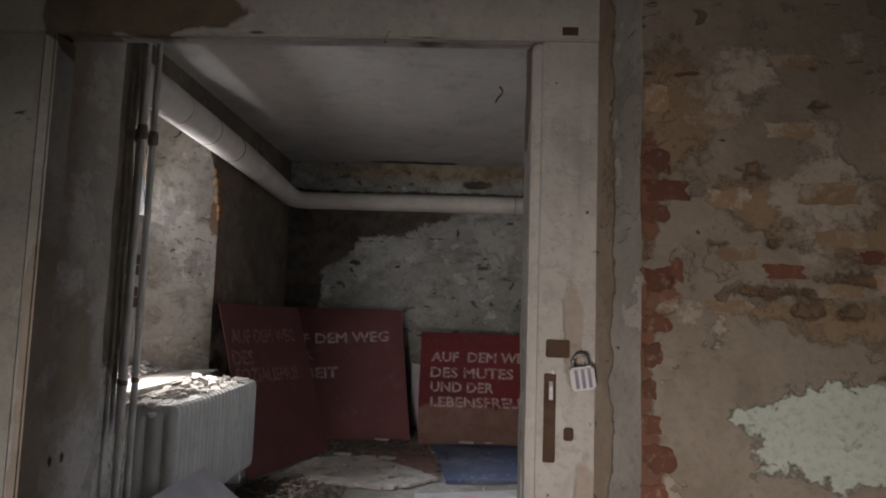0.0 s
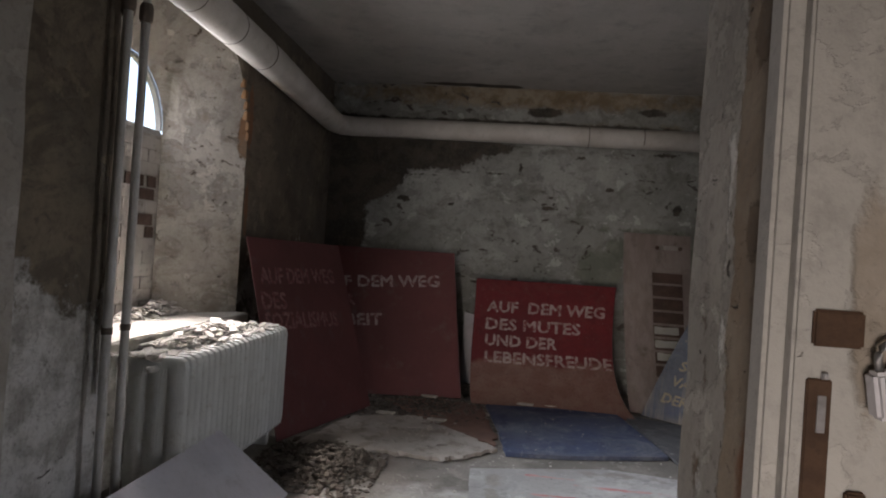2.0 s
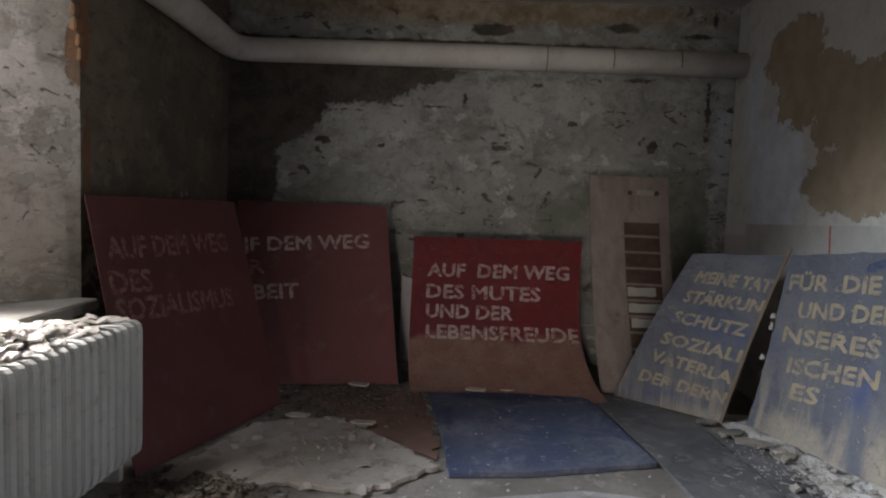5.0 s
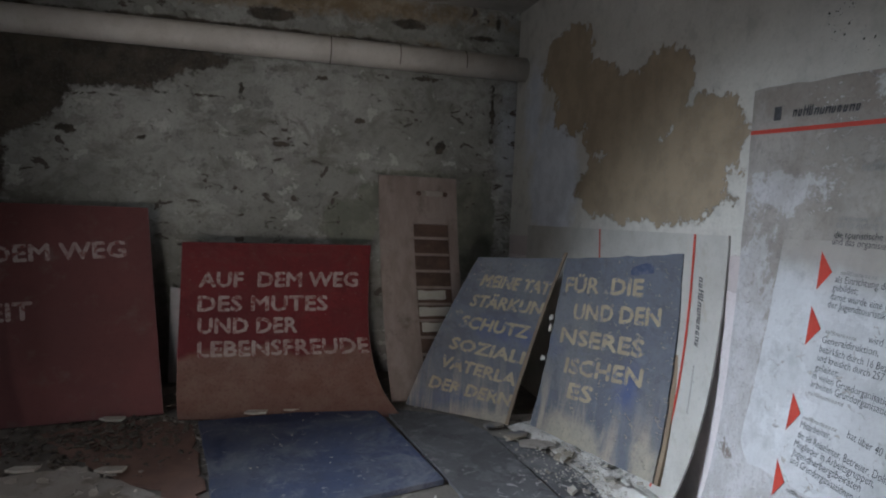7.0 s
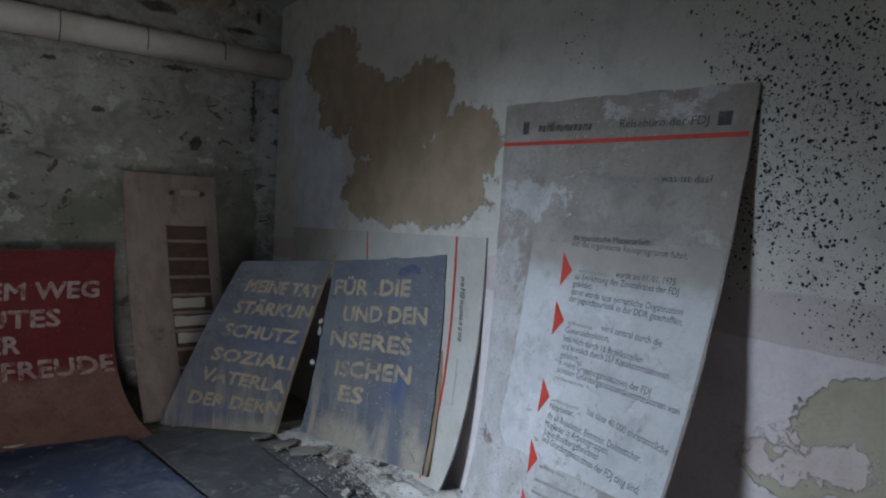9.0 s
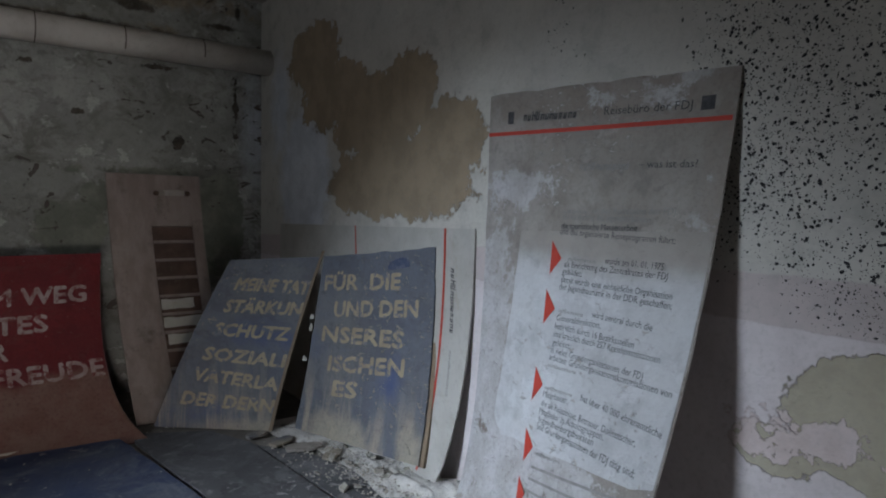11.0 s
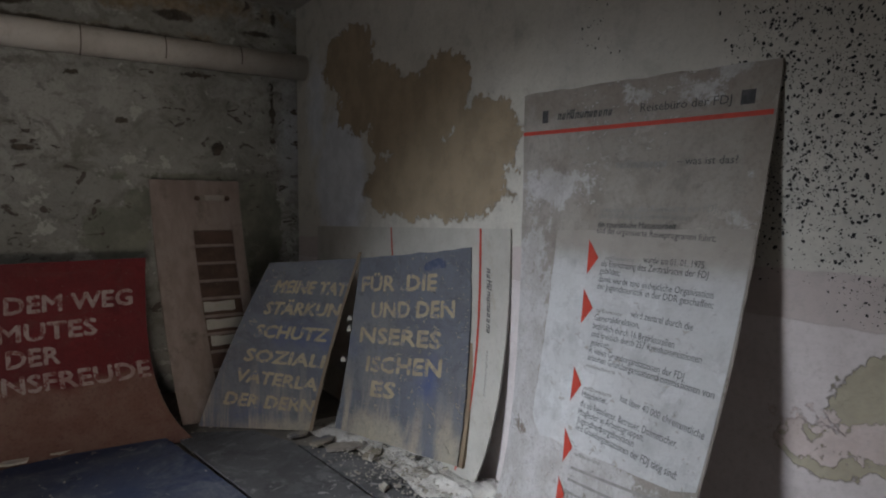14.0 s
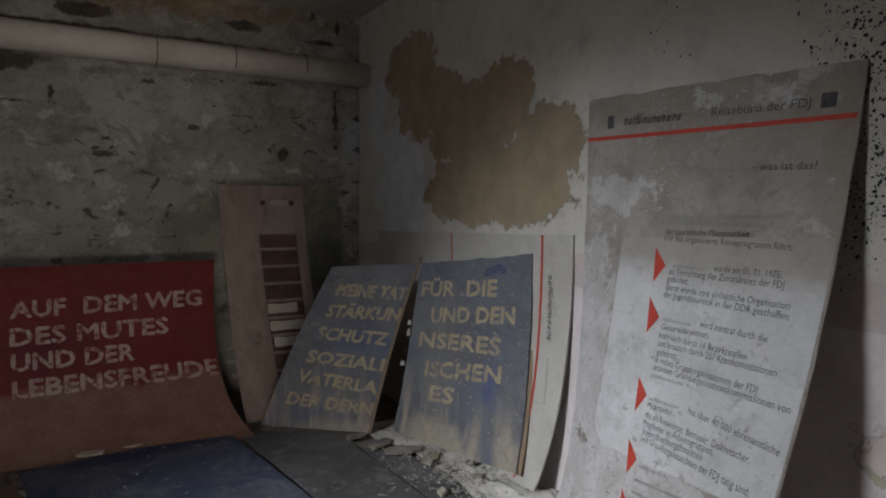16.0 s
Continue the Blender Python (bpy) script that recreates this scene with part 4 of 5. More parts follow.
red_b = Sheet([(-1.50, 6.25, 0.012), (-1.60, 6.6, 0.5), (-1.80, 6.98, 1.275)], [(-0.43, 6.42, 0.012), (-0.52, 6.72, 0.5), (-0.62, 6.98, 1.272)], (0, -1, 0.2))
e = board("red_sign_board", red_b, m_redold, "dull red slogan board with partly hidden white capitals", "slogan boards")
for words, a, b, faint in (("JF DEM WEG", (0.009, 0.737), (0.863, 0.78), 0), ("R", (0.055, 0.618), (0.151, 0.626), 1), ("BEIT", (0.074, 0.482), (0.369, 0.50), 0)):
    line_on(red_b, e, words, a, b, 0.115, m_faint if faint else m_letter, 0.045)

red_a = Sheet([(-1.475, 4.745, 0.012), (-1.62, 4.86, 0.5), (-1.89, 5.05, 1.30)], [(-1.12, 5.88, 0.012), (-1.30, 6.02, 0.5), (-1.56, 6.21, 1.274)], (1, -0.4, 0.2))
e = board("red_sign_board", red_a, m_redold, "faded dusty red slogan board leaning beside the radiator", "slogan boards")
for words, a, b in (("AUF DEM WEG", (0.059, 0.794), (0.848, 0.792)), ("DES", (0.042, 0.68), (0.267, 0.673)), ("SOZIALISMUS", (0.047, 0.581), (0.797, 0.554))):
    line_on(red_a, e, words, a, b, 0.115, m_faint, 0.045)

# The slatted board against the back wall.
vent = Sheet([(1.02, 6.47, 0.012), (0.99, 6.95, 0.7), (0.985, 7.13, 1.585)], [(1.62, 6.45, 0.012), (1.60, 6.95, 0.7), (1.605, 7.13, 1.58)], (0, -1, 0.2), 0.02)
e = tagged(empty("slatted_board"), "grey-brown wooden board with a ladder of slots", "board")
part("stile", vent.mesh(6, 14, 0.0, 0.43, 0.0, 1.0), m_wood, e)
part("stile", vent.mesh(3, 14, 0.88, 1.0, 0.0, 1.0), m_wood, e)
part("head_rail", vent.mesh(6, 4, 0.431, 0.879, 0.79, 1.0), m_wood, e)
part("foot_rail", vent.mesh(6, 4, 0.431, 0.879, 0.0, 0.07), m_wood, e)
# Dark brown backing fills the gaps between the slats.
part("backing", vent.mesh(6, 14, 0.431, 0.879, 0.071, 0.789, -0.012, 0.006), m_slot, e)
grip = part("handle", slab((1.30, 7.045, 1.435), (1.48, 7.065, 1.475), 0.006), m_pale, e, "pale grip rail")
for x in (1.285, 1.495):
    part("knob", tube(bmesh.new(), [(x, 7.035, 1.452), (x, 7.062, 1.452)], 0.017, 12), m_slot, grip, "dark rusty knob", smooth=True)
for k in range(9):
    v = 0.12 + 0.075 * k
    part("slat", vent.mesh(6, 2, 0.435, 0.875, v, v + 0.011, 0.004, 0.014), m_wood, e)
for v, a, b in ((0.445, 0.44, 0.80), (0.37, 0.44, 0.875), (0.30, 0.46, 0.875)):
    part("paper_strip", vent.mesh(6, 3, a, b, v, v + 0.045, -0.008, 0.002, 0.006), m_white, e, "torn white paper")

# Two blue boards leaning by the right wall.
blue_a = Sheet([(1.10, 6.40, 0.012), (1.25, 6.32, 0.5), (1.464, 6.074, 1.06)], [(1.66, 5.93, 0.012), (1.74, 5.86, 0.5), (1.895, 5.735, 1.095)], (-0.6, -0.7, 0.3), 0.012)
e = board("blue_sign_board", blue_a, m_blue, "faded blue slogan board with cream capitals, leaning askew", "blue slogan boards")
part("edge_lath", blue_a.mesh(2, 14, 0.985, 1.012, 0.0, 1.03, 0.008, 0.02), m_lath, e, "bare wooden lath along the edge")
for words, a, b in (("MEINE TAT", (0.205, 0.835), (0.98, 0.805)), ("STÄRKUN", (0.20, 0.71), (0.98, 0.69)), ("SCHUTZ", (0.20, 0.575), (0.93, 0.55)), ("SOZIALI", (0.195, 0.43), (0.97, 0.395)), ("VATERLA", (0.178, 0.305), (0.965, 0.255)), ("DER DERN", (0.158, 0.155), (0.975, 0.12))):
    line_on(blue_a, e, words, a, b, 0.082, m_yellow, 0.06)

blue_b = Sheet([(1.77, 5.83, 0.04), (1.84, 5.79, 0.4), (1.90, 5.72, 1.10)], [(1.98, 4.82, 0.095), (2.10, 4.86, 0.5), (2.12, 4.90, 1.21)], (-1, -0.3, 0.2), 0.010)
e = board("blue_sign_board", blue_b, m_blue, "faded blue slogan board with cream capitals and a torn edge", "blue slogan boards", ragged=0.008)
part("edge_lath", blue_b.mesh(2, 14, 0.985, 1.02, 0.0, 0.62, -0.012, 0.02), m_lath, e, "split wooden edge of the board")
for words, a, b in (("FÜR  DIE", (0.062, 0.848), (0.733, 0.842)), ("UND DEN", (0.184, 0.723), (0.881, 0.727)), ("NSERES", (0.105, 0.596), (0.79, 0.587)), ("ISCHEN", (0.20, 0.436), (0.81, 0.453)), ("ES", (0.27, 0.293), (0.47, 0.301))):
    line_on(blue_b, e, words, a, b, 0.085, m_yellow, 0.06)
for u, v, w, h in ((-0.035, 0.70, 0.05, 0.035), (-0.025, 0.64, 0.04, 0.05), (-0.04, 0.47, 0.05, 0.04)):
    part("torn_scrap", blue_b.mesh(4, 4, u, u + w, v, v + h, 0.012, 0.002, 0.014), m_white, e, "curled scrap of torn facing")
part("paint_mark", blue_b.mesh(3, 3, 0.62, 0.80, 0.92, 0.97, 0.002, 0.001, 0.02), m_mat, e, "dark blue paint mark")

# A long white sheet behind them.
white = Sheet([(2.09, 6.85, 0.012), (2.11, 6.85, 0.6), (2.12, 6.85, 1.245)], [(2.0, 4.71, 0.04), (2.118, 4.58, 0.45), (2.128, 4.60, 1.315)], (-1, 0, 0.1), 0.008)
e = board("white_sign_board", white, m_white, "yellowed white board with red lines, standing behind blue boards")
ribbon_on(white, e, "red_line", [(0.898 + 0.022 * (1 - v) ** 1.3, v) for v in (1.0, 0.9, 0.8, 0.7, 0.6, 0.5, 0.4, 0.3, 0.2, 0.1, 0.02)], 0.016, m_redprint)
ribbon_on(white, e, "red_line", [(0.497, 1.0), (0.504, 0.9), (0.51, 0.8)], 0.014, m_redprint)
mark_row(white, e, "name_mark", (0.922, 0.88), (0.934, 0.66), 0.045, 12, m_ink)
mark_row(white, e, "small_mark", (0.94, 0.60), (0.95, 0.42), 0.022, 14, m_inkfaint)

# The tall information board.
info = Sheet([(1.98, 4.52, 0.05), (2.13, 4.50, 0.45), (2.115, 4.515, 1.2), (2.13, 4.514, 1.94)], [(1.50, 3.36, 0.012), (1.83, 3.30, 0.6), (2.07, 3.33, 1.3), (2.13, 3.316, 1.905)], (-1, 0, 0.2), 0.005)
e = board("information_board", info, m_poster, "tall grey-white information board, bowed and leaning on the wall", "", 16, 26, 0.004)
ribbon_on(info, e, "red_rule", [(0.002 + 0.99 * k / 10, 0.917 - 0.010 * k / 10) for k in range(11)], 0.017, m_redprint, label="red rule across the board")
bm = bmesh.new()
cols = 10
rows = []
for k in range(25):
    v = 0.715 - 0.45 * k / 24
    left = 0.165 + 0.05 * max(0.0, (v - 0.33) / 0.4) + (0.10 * max(0.0, (0.31 - v) / 0.05) ** 2 if v < 0.31 else 0) + 0.006 * noise.noise((v * 30, 0, 0))
    rows.append([bm.verts.new(info.at(left + (0.992 - left) * i / cols, v + 0.045 * (i / cols) * max(0.0, (0.45 - v) / 0.2) + 0.012 * noise.noise((i * 1.3, v * 9, 2)) * (k == 24), 0.0018)) for i in range(cols + 1)])
for a, b in zip(rows, rows[1:]):
    for i in range(cols):
        bm.faces.new((a[i], a[i + 1], b[i + 1], b[i]))
sheet_part = part("text_sheet", bm, m_poster2, e, "lighter printed sheet")
patch_on(info, e, "emblem", 0.105, 0.135, 0.935, 0.96, m_ink, 0.002, 2, 2)
mark_row(info, e, "name_mark", (0.187, 0.938), (0.445, 0.934), 0.045, 12, m_ink)
line_on(info, e, "Reisebüro der FDJ", (0.556, 0.934), (0.868, 0.929), 0.033, m_ink, 0.0)
patch_on(info, e, "dark_square", 0.894, 0.935, 0.925, 0.95, m_ink, 0.002, 2, 2)
mark_row(info, e, "name_mark", (0.475, 0.832), (0.68, 0.828), 0.035, 12, m_inkfaint)
line_on(info, e, "– was ist das?", (0.712, 0.83), (0.91, 0.825), 0.028, m_ink, 0.0)
LINES = (
    ("ist das Reisebüro der FDJ,", 0.55, 0.748, 0.871, 0.744, 0), ("das im Auftrag des Jugendverbandes", 0.42, 0.738, 0.779, 0.731, 0),
    ("die touristische Massenarbeit", 0.419, 0.72, 0.739, 0.715, 1), ("und das organisierte Reiseprogramm führt;", 0.416, 0.709, 0.879, 0.694, 1),
    ("wurde am 01. 01. 1975", 0.631, 0.655, 0.855, 0.649, 1), ("als Einrichtung des Zentralrates der FDJ", 0.453, 0.645, 0.874, 0.633, 1), ("gebildet;", 0.449, 0.631, 0.542, 0.628, 1),
    ("damit wurde eine einheitliche Organisation", 0.448, 0.615, 0.902, 0.601, 1), ("der Jugendtouristik in der DDR geschaffen;", 0.444, 0.601, 0.908, 0.585, 1),
    ("wird zentral durch die", 0.614, 0.555, 0.857, 0.546, 1), ("Generaldirektion,", 0.451, 0.539, 0.658, 0.537, 1), ("bezirklich durch 16 Bezirksstellen", 0.449, 0.523, 0.804, 0.513, 1),
    ("und kreislich durch 257 Kreiskommissionen", 0.449, 0.507, 0.907, 0.497, 1), ("geleitet;", 0.45, 0.49, 0.542, 0.489, 1),
    ("in vielen Grundorganisationen der FDJ", 0.447, 0.475, 0.86, 0.465, 1), ("arbeiten Grundorganisationskommissionen von", 0.447, 0.46, 0.971, 0.449, 1),
    ("hat über 40 000 ehrenamtliche", 0.635, 0.401, 0.972, 0.387, 1), ("Mitarbeiter,", 0.449, 0.384, 0.579, 0.387, 1), ("die als Reiseleiter, Betreuer, Dolmetscher,", 0.449, 0.366, 0.893, 0.361, 1),
    ("Mitglieder in Arbeitsgruppen,", 0.446, 0.348, 0.769, 0.35, 1), ("Jugendherbergsbeiräten", 0.449, 0.332, 0.734, 0.334, 1), ("und Grundorganisationen der FDJ tätig sind;", 0.451, 0.317, 0.919, 0.316, 1),
)
for words, u0, v0, u1, v1, strong in LINES:
    line_on(info, sheet_part, words, (u0, v0), (u1, v1), 0.025, m_ink if strong else m_inkfaint, 0.0, 0.0028)
for u0, v0, u1, v1 in ((0.425, 0.756, 0.54, 0.754), (0.468, 0.664, 0.607, 0.661), (0.456, 0.562, 0.587, 0.559), (0.445, 0.451, 0.603, 0.451), (0.451, 0.406, 0.607, 0.408), (0.47, 0.272, 0.62, 0.281)):
    mark_row(info, e, "name_mark", (u0, v0 - 0.006), (u1 - 0.01, v1 - 0.006), 0.017, 12, m_inkfaint)
for v in (0.215, 0.24, 0.19):
    ribbon_on(info, e, "faded_line", [(0.47 + 0.11 * k, v + 0.009 * k) for k in range(5)], 0.010, m_inkfaint)
for tip in (((0.384, 0.696), (0.437, 0.661), (0.388, 0.628)), ((0.382, 0.599), (0.437, 0.562), (0.387, 0.528)), ((0.384, 0.439), (0.438, 0.407), (0.391, 0.367)), ((0.392, 0.31), (0.455, 0.279), (0.419, 0.24)), ((0.417, 0.208), (0.476, 0.18), (0.445, 0.139))):
    bm = bmesh.new()
    bm.faces.new([bm.verts.new(info.at(u, v, 0.004)) for u, v in tip])
    part("red_arrow", bm, m_redprint, sheet_part, "red triangular pointer")

# ---- boards on the floor ----
def flat_board(name, outline, z, thick, material, label, category="board", tilt=0.0):
    """A board of that outline lying on the floor, its edges a little broken."""
    bm = bmesh.new()
    fine = []
    for k, (p, q) in enumerate(zip(outline, outline[1:] + outline[:1])):
        for i in range(8):
            s = i / 8
            w = tilt * (0.0 if i == 0 else 1.0)
            fine.append((p[0] + (q[0] - p[0]) * s + w * noise.noise((k * 3.3, i * 0.9, 1.0)), p[1] + (q[1] - p[1]) * s + w * noise.noise((k * 3.3, i * 0.9, 6.0))))
    outline = fine
    low = [bm.verts.new((x, y, z)) for x, y in outline]
    top = [bm.verts.new((x, y, z + thick)) for x, y in outline]
    bm.faces.new(low[::-1])
    bm.faces.new(top)
    n = len(outline)
    for i in range(n):
        bm.faces.new((low[i], low[(i + 1) % n], top[(i + 1) % n], top[i]))
    return tagged(finish(bm, name, material), label, category)


flat_board("blue_board", [(-0.207, 6.20), (-0.10, 5.55), (-0.03, 4.93), (0.35, 4.98), (1.04, 5.18), (0.95, 5.8), (0.861, 6.36), (0.3, 6.27)], 0.004, 0.028, m_mat, "scuffed blue board lying flat on the floor", tilt=0.006)
flat_board("dark_board", [(0.93, 6.34), (1.06, 5.25), (1.16, 4.3), (1.57, 4.4), (1.535, 5.0), (1.49, 5.80), (1.36, 6.12)], 0.004, 0.016, m_black, "dark grey dusty sheet lying on the floor", tilt=0.006)
flat_board("dark_board", [(1.51, 5.76), (1.56, 5.0), (1.60, 4.3), (1.90, 4.4), (1.84, 5.1), (1.66, 5.58)], 0.004, 0.008, m_black, "narrow dark grey strip of sheet on the floor", tilt=0.012)
flat_board("pale_board", [(-1.36, 4.72), (-1.17, 5.48), (-0.95, 5.58), (-0.72, 5.64), (-0.40, 5.35), (-0.085, 5.01), (-0.28, 4.80), (-0.50, 4.70), (-0.80, 4.75), (-1.05, 4.66)], 0.004, 0.024, m_pale, "broken pale board lying on rubble", tilt=0.05)
flat_board("white_board", [(-0.24, 4.62), (-0.20, 3.6), (1.35, 3.7), (1.25, 4.75), (0.6, 4.85)], 0.004, 0.008, m_floorsheet, "white board with faded red stripes on the floor", tilt=0.01)
lean = Sheet([(-1.12, 2.30, 0.012), (-1.30, 2.30, 0.155), (-1.475, 2.30, 0.32)], [(-1.12, 3.95, 0.012), (-1.29, 3.92, 0.16), (-1.475, 3.89, 0.32)], (1, 0, 1), 0.016)
board("leaning_board", lean, m_lean, "lilac-grey board leaning low against the radiator")

chips("plaster_flakes", "heap of pale plaster flakes on the window sill", "rubble", (-2.40, -2.20, 4.05, 5.25, SILL), 420, 0.05, m_shard, 1, 0.09, 0.15)
chips("plaster_flakes", "pale plaster flakes heaped on the radiator", "rubble", (-1.80, -1.53, 3.45, 4.75, 0.735), 420, 0.062, m_shard, 2, 0.09, 0.14)
chips("rubble", "dark rubble and dirt beside the radiator", "rubble", (-1.48, -0.75, 4.0, 4.9, 0.0), 2200, 0.034, m_chipdark, 3, 0.09, 0.2)


def powder_heap():
    """A low drift of plaster dust along the foot of the wall and the boards."""
    bm = bmesh.new()
    nu, nv = 36, 96
    grid = []
    for j in range(nv + 1):
        f = j / nv
        y = 3.75 + 2.35 * f
        front = 1.60 + 0.18 * math.sin(f * 3.0) + 0.12 * noise.noise((y * 3.0, 0.0, 2.0))
        row = []
        for i in range(nu + 1):
            g = i / nu
            x = front + (2.12 - front) * g
            rise = min(1.0, g * 2.2) * min(1.0, f * 5.0, (1 - f) * 5.0)
            lump = 0.5 + 0.9 * noise.noise((x * 5.0, y * 5.0, 0.0)) + 0.5 * noise.noise((x * 16.0, y * 16.0, 4.0)) + 0.22 * noise.noise((x * 45.0, y * 45.0, 8.0))
            row.append(bm.verts.new((x, y, 0.012 + 0.05 * rise * max(lump, -0.2))))
        grid.append(row)
    for a, b in zip(grid, grid[1:]):
        for i in range(nu):
            bm.faces.new((a[i], a[i + 1], b[i + 1], b[i]))
    return tagged(finish(bm, "plaster_dust", m_powder, smooth=True), "drift of white plaster dust along the foot of the wall", "rubble", kind="stuff")


powder_heap()
chips("rubble", "white plaster crumbs along the foot of the wall", "rubble", (1.55, 2.12, 4.1, 6.0, 0.02), 1500, 0.011, m_chip, 4, 0.035, 0.4)
chips("rubble", "larger white plaster lumps along the foot of the wall", "rubble", (1.60, 2.10, 4.3, 5.8, 0.02), 60, 0.045, m_chip, 17, 0.03, 0.3)
chips("rubble", "scattered plaster crumbs on the floor", "rubble", (-1.2, 1.2, 5.4, 6.9, 0.0), 700, 0.018, m_chip, 5, 0.01)
chips("rubble", "scattered plaster crumbs on the floor", "rubble", (-0.8, 1.9, 2.4, 5.2, 0.0), 400, 0.016, m_chip, 6, 0.01)
chips("rubble", "brown dirt and crumbs by the red boards", "rubble", (-1.2, -0.1, 5.5, 6.6, 0.0), 900, 0.035, m_chipdark, 8, 0.03, 0.25)
chips("rubble", "flakes of plaster strewn over the pale board", "rubble", (-1.3, -0.2, 4.7, 5.6, 0.028), 110, 0.05, m_pale, 12, 0.006, 0.10)
chips("rubble", "crumbs and dust strewn over the blue board", "rubble", (-0.1, 0.95, 5.0, 6.3, 0.032), 28, 0.014, m_chip, 13, 0.004, 0.2)
for x, y, r in ((0.12, 6.30, 0.2), (0.36, 6.33, -0.1), (-0.55, 5.55, 0.3), (-0.95, 5.62, 0.2), (-0.70, 6.30, 0.5)):
    flat_board("plaster_piece", [(x - 0.07, y - 0.02 + 0.05 * r), (x - 0.02, y - 0.035), (x + 0.06, y - 0.02 - 0.04 * r), (x + 0.075, y + 0.02), (x - 0.04, y + 0.03)], 0.033 if y > 5.6 and x > -0.3 else 0.03, 0.012, m_chip, "broken white piece of plaster on a board", "plaster piece")
for x, y, r, w in ((1.63, 5.70, 0.4, 0.16), (1.70, 5.55, -0.3, 0.20), (1.55, 5.88, 0.1, 0.12), (1.78, 5.36, 0.5, 0.14)):
    c, d = math.cos(r), math.sin(r)
    flat_board("board_scrap", [(x + w * (c * a - d * b), y + w * (d * a + c * b)) for a, b in ((-0.5, -0.22), (0.1, -0.3), (0.55, -0.12), (0.42, 0.2), (-0.1, 0.28), (-0.48, 0.15))], 0.022, 0.014, m_blue if r > 0 else m_pale, "broken scrap of board lying in plaster dust", "board scrap", tilt=0.012)
behind = Sheet([(-0.50, 7.10, 0.012), (-0.50, 7.16, 0.4), (-0.50, 7.2, 0.70)], [(-0.16, 7.10, 0.012), (-0.16, 7.16, 0.4), (-0.16, 7.2, 0.62)], (0, -1, 0.1), 0.006)
board("pale_sheet", behind, m_lean, "narrow bluish-white sheet standing behind red boards")
flat_board("brown_board", [(-1.05, 6.15), (-0.68, 5.66), (-0.10, 5.12), (-0.13, 5.5), (-0.24, 6.2), (-0.6, 6.35)], 0.004, 0.008, m_hard, "dirty brown hardboard sheet on the floor", tilt=0.05)
# Cable at the ceiling.
hook = tagged(finish(tube(bmesh.new(), [(0.28, 4.6, ZC)] + [(0.28 + 0.025 * math.sin(k * 0.8), 4.6 + 0.01 * math.cos(k), ZC - 0.02 * k) for k in range(1, 7)], 0.006, 8), "ceiling_cable", m_mould, smooth=True), "short black cable end hanging from the ceiling", "cable")


# ---- bricks ----
rnd = random.Random(11)
bm = slab((-0.006, -0.116, -0.038), (0.006, 0.116, 0.038), 0.003)
first = part("brick", bm, m_wbrick, infill)
k = 0
for row in range(14):
    for col in range(-1, 5):
        y0 = -RO + 0.24 * col + (0.12 if row % 2 else 0.0)
        a, b = max(y0, -RO + 0.004), min(y0 + 0.237, RO - 0.004)
        if b - a < 0.05:
            continue
        if (row, col) in ((10, 2), (10, 3), (9, 2), (9, 3), (7, 2), (7, 3), (6, 3)):
            # Missing brick: a dark slab paints the shade inside its hole.
            z = SILL - SPRING + 0.045 + 0.080 * row
            part("broken_brick", rough_edge(cut_box((-0.010, a + 0.02, z - 0.036), (-0.004, b - 0.02, z + 0.034), 0.03), 0.006), m_slot, infill, "dark slab painting the shaded hole of a missing brick")
            continue
        o = first if k == 0 else first.copy()
        if k:
            scene.collection.objects.link(o)
        k += 1
        o.location = (-0.006 + rnd.uniform(-0.002, 0.003), (a + b) / 2, SILL - SPRING + 0.045 + 0.080 * row)
        o.scale = (1, (b - a + 0.001) / 0.232, rnd.uniform(1.0, 1.04))

south = bpy.data.objects["wall_south_east"]


def brick_face(seed):
    """A bare brick face whose outline is left by broken plaster."""
    bm = bmesh.new()
    n = 26
    rims = []
    for y, grow in ((0.004, 1.0), (-0.002, 0.96)):
        ring = []
        for k in range(n):
            a = 2 * math.pi * k / n
            c, d = math.cos(a), math.sin(a)
            r = 1.0 / max(abs(c), abs(d)) * (0.88 + 0.34 * noise.noise((c * 1.7 + seed * 5.0, d * 1.7, seed)) + 0.16 * noise.noise((c * 6.0, d * 6.0, seed + 3.0)))
            ring.append(bm.verts.new((0.05 * c * r * grow, y, 0.034 * d * r * grow)))
        rims.append(ring)
    bm.faces.new(rims[1])
    for k in range(n):
        bm.faces.new((rims[0][k], rims[0][(k + 1) % n], rims[1][(k + 1) % n], rims[1][k]))
    return bm


for k in range(4):
    part("brick", brick_face(k), m_brick, south)
spots = ((0.505, 1.665, 0.75, 0.9), (0.525, 1.60, 1.05, 0.8), (0.50, 1.545, 0.65, 0.7), (0.505, 1.40, 0.75, 0.95), (0.548, 1.42, 0.35, 0.9), (0.78, 1.425, 0.95, 0.55), (0.505, 1.30, 0.65, 0.6), (0.495, 1.235, 0.45, 0.9), (0.49, 1.16, 0.35, 0.7), (0.495, 1.085, 0.4, 0.7), (0.51, 1.01, 0.75, 1.0), (0.50, 0.94, 0.6, 0.7), (0.97, 1.46, 0.7, 0.5))
bricks = [o for o in south.children if o.name.startswith("brick")]
for i, (x, z, sx, sz) in enumerate(spots):
    o = bricks[i] if i < 4 else bricks[i % 4].copy()
    if i >= 4:
        scene.collection.objects.link(o)
    o.location, o.scale = (x, 1.379, z), (sx, 1, sz)
for k in range(3):
    part("smeared_brick", brick_face(k + 9), m_dusty, south)
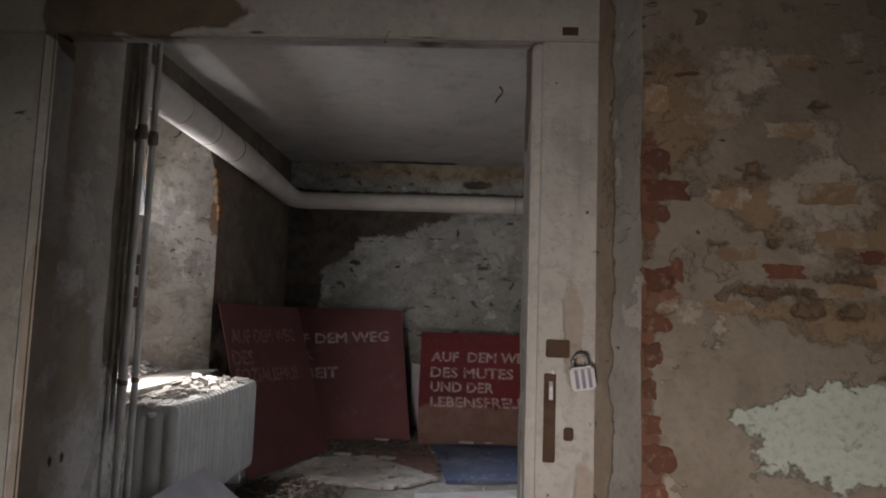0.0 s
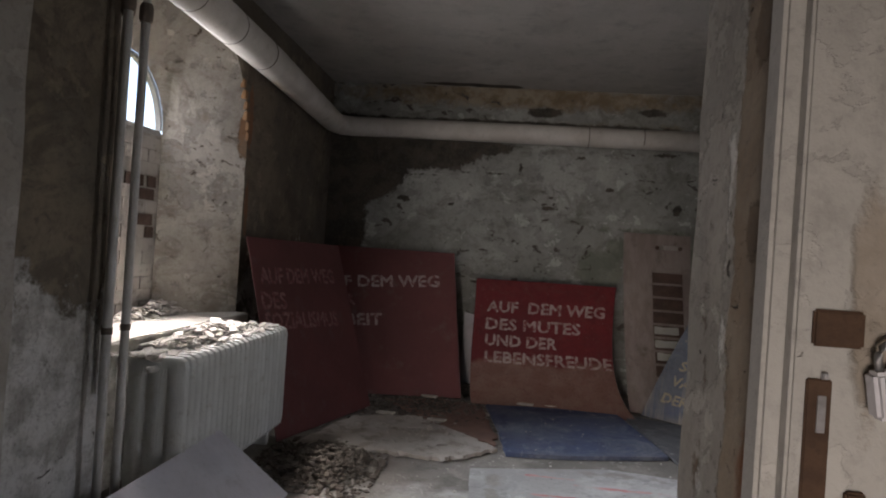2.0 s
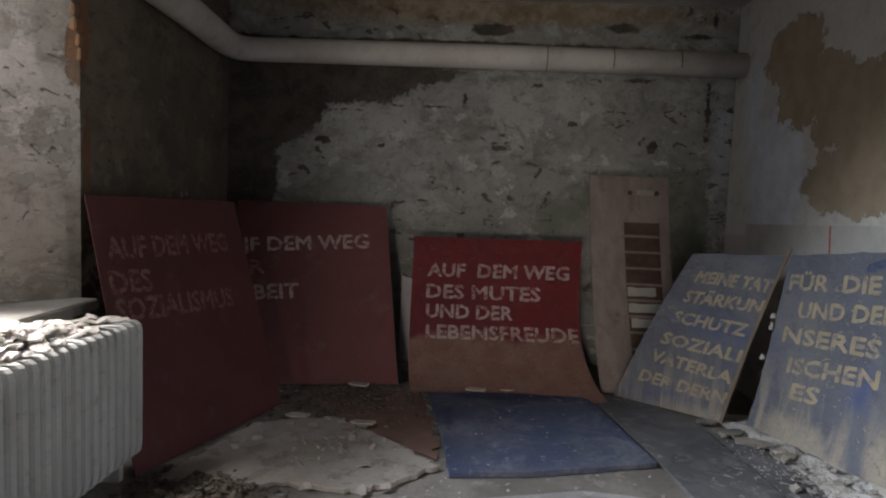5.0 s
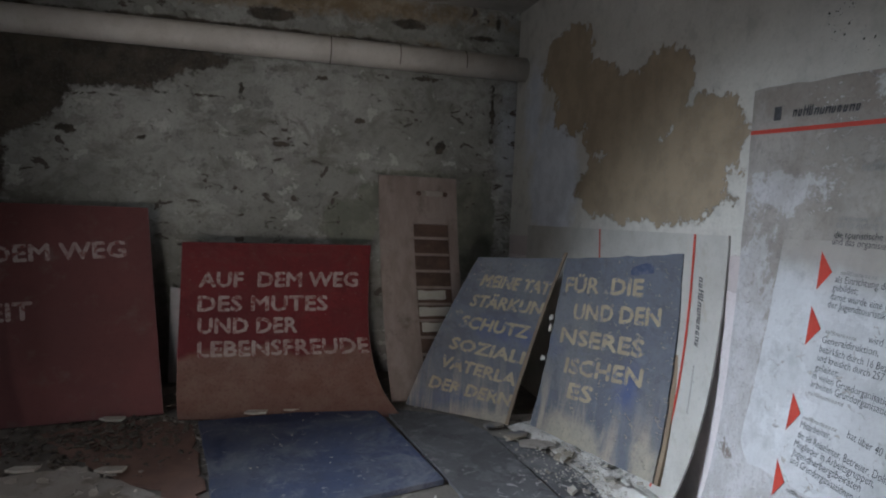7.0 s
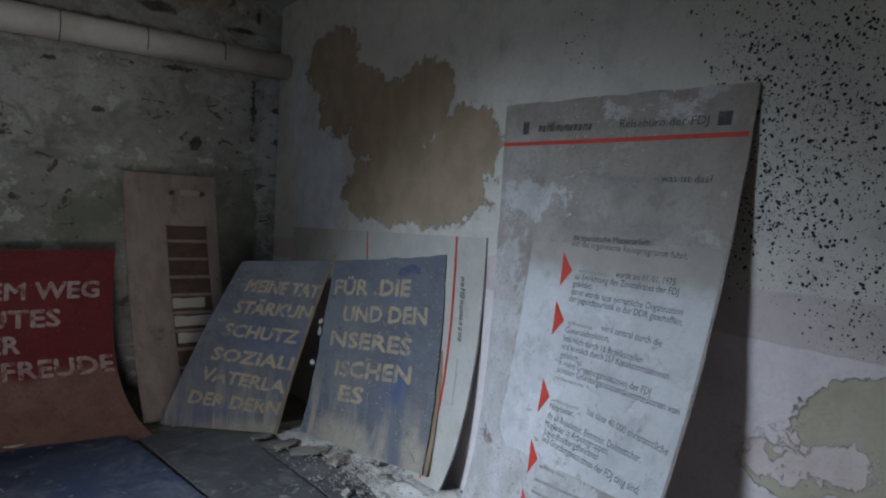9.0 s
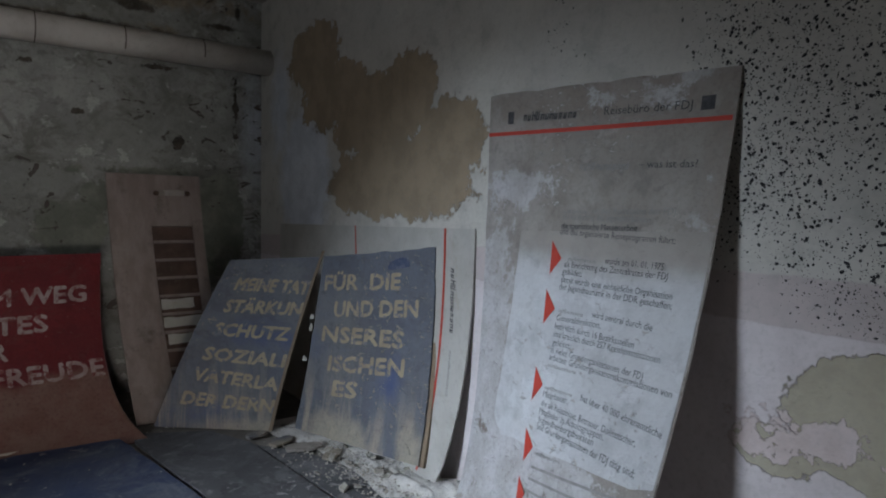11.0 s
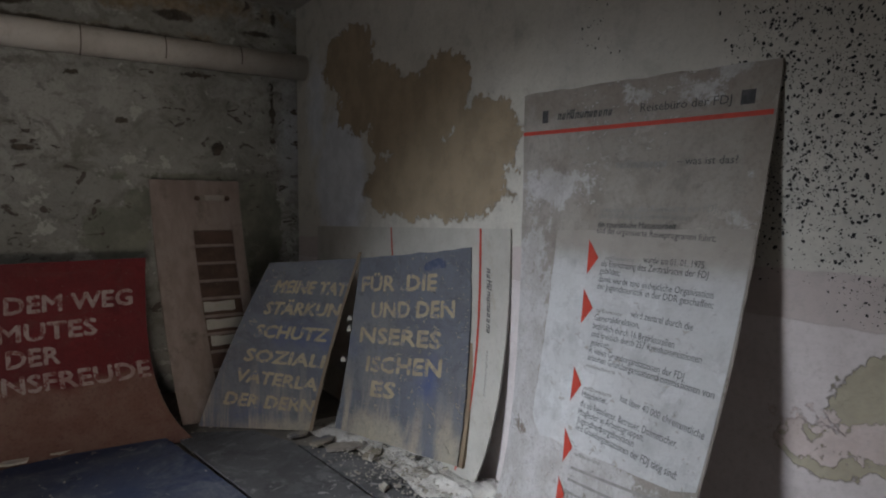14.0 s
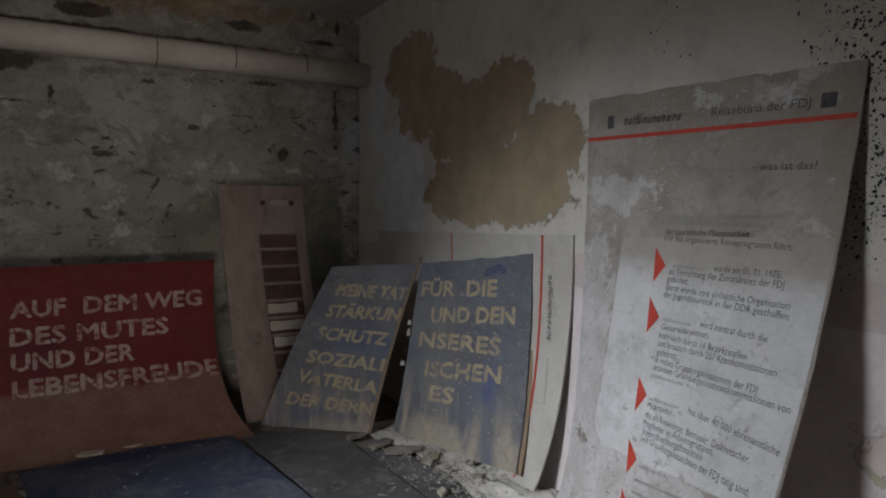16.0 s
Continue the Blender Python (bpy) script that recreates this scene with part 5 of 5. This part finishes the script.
dusty = [o for o in south.children if o.name.startswith("smeared_brick")]
spots = ((0.62, 1.76, 1.4, 0.7), (0.50, 1.81, 0.6, 1.0), (0.80, 1.74, 1.2, 0.6), (0.66, 1.585, 1.0, 0.8), (0.88, 1.60, 1.5, 0.8), (1.03, 1.70, 0.9, 0.8), (0.68, 1.46, 1.0, 0.5), (0.90, 1.50, 1.3, 0.6), (1.02, 1.40, 1.0, 0.8), (0.66, 1.345, 1.1, 0.45), (0.90, 1.385, 1.1, 0.5), (1.05, 1.30, 0.8, 0.6), (1.12, 1.60, 1.0, 0.8), (1.15, 1.46, 1.1, 0.7), (0.80, 1.90, 1.2, 0.5), (1.05, 1.86, 1.2, 0.6))
for i, (x, z, sx, sz) in enumerate(spots):
    o = dusty[i] if i < 3 else dusty[i % 3].copy()
    if i >= 3:
        scene.collection.objects.link(o)
    o.location, o.scale = (x, 1.3805, z), (sx * (1 if i % 2 else -1), 1, sz)

# Bare bricks at the broken arris of the window recess.
recess = bpy.data.objects["window_recess"]
bm = slab((-0.05, -0.03, -0.031), (0.045, 0.03, 0.031), 0.006)
arris = part("brick", bm, m_ochre, recess)
for i, (z, sy) in enumerate(((2.36, 0.7), (2.29, 1.0), (2.22, 0.8), (2.15, 1.1), (2.08, 0.7), (2.01, 0.6))):
    o = arris if i == 0 else arris.copy()
    if i:
        scene.collection.objects.link(o)
    top = YC + 0.88 * math.sqrt(max(1 - ((z - SPRING) / 0.836) ** 2, 0.0))
    o.location, o.scale = (XL - 0.035, top + 0.010, z), (1, sy, 1)

# ---- mould on the right wall ----
rnd = random.Random(21)
verts, faces = [], []
for _ in range(42000):
    y, z = rnd.uniform(2.1, 4.2), rnd.uniform(1.09, 2.94)
    dense = min(1.0, max(0.0, (3.95 - y) / 0.8)) * min(1.0, max(0.0, (z - 1.02) / 0.2))
    if noise.noise((y * 2.6, z * 2.6, 3.0)) * 0.7 + 0.42 + rnd.uniform(-0.45, 0.45) < 1 - dense * 0.72:
        continue
    r = 0.0014 + 0.0050 * rnd.random() ** 5
    if z < 1.25:
        r *= 0.7
    b, n = len(verts), 6
    turn, long = rnd.uniform(0, 3.14), rnd.uniform(1.0, 1.6)
    for k in range(n):
        a = 2 * math.pi * k / n
        rr = r * rnd.uniform(0.6, 1.25)
        p, q = rr * long * math.cos(a), rr * math.sin(a)
        verts.append((XR - 0.001, y + p * math.cos(turn) - q * math.sin(turn), z + p * math.sin(turn) + q * math.cos(turn)))
    verts.append((XR - 0.0025, y, z))
    faces += [(b + k, b + (k + 1) % n, b + n) for k in range(n)]
me = bpy.data.meshes.new("mould_spots")
me.from_pydata(verts, [], faces)
me.materials.append(m_mould)
tagged(new("mould_spots", me), "black mould spots scattered over the grey wall", "mould", kind="stuff")
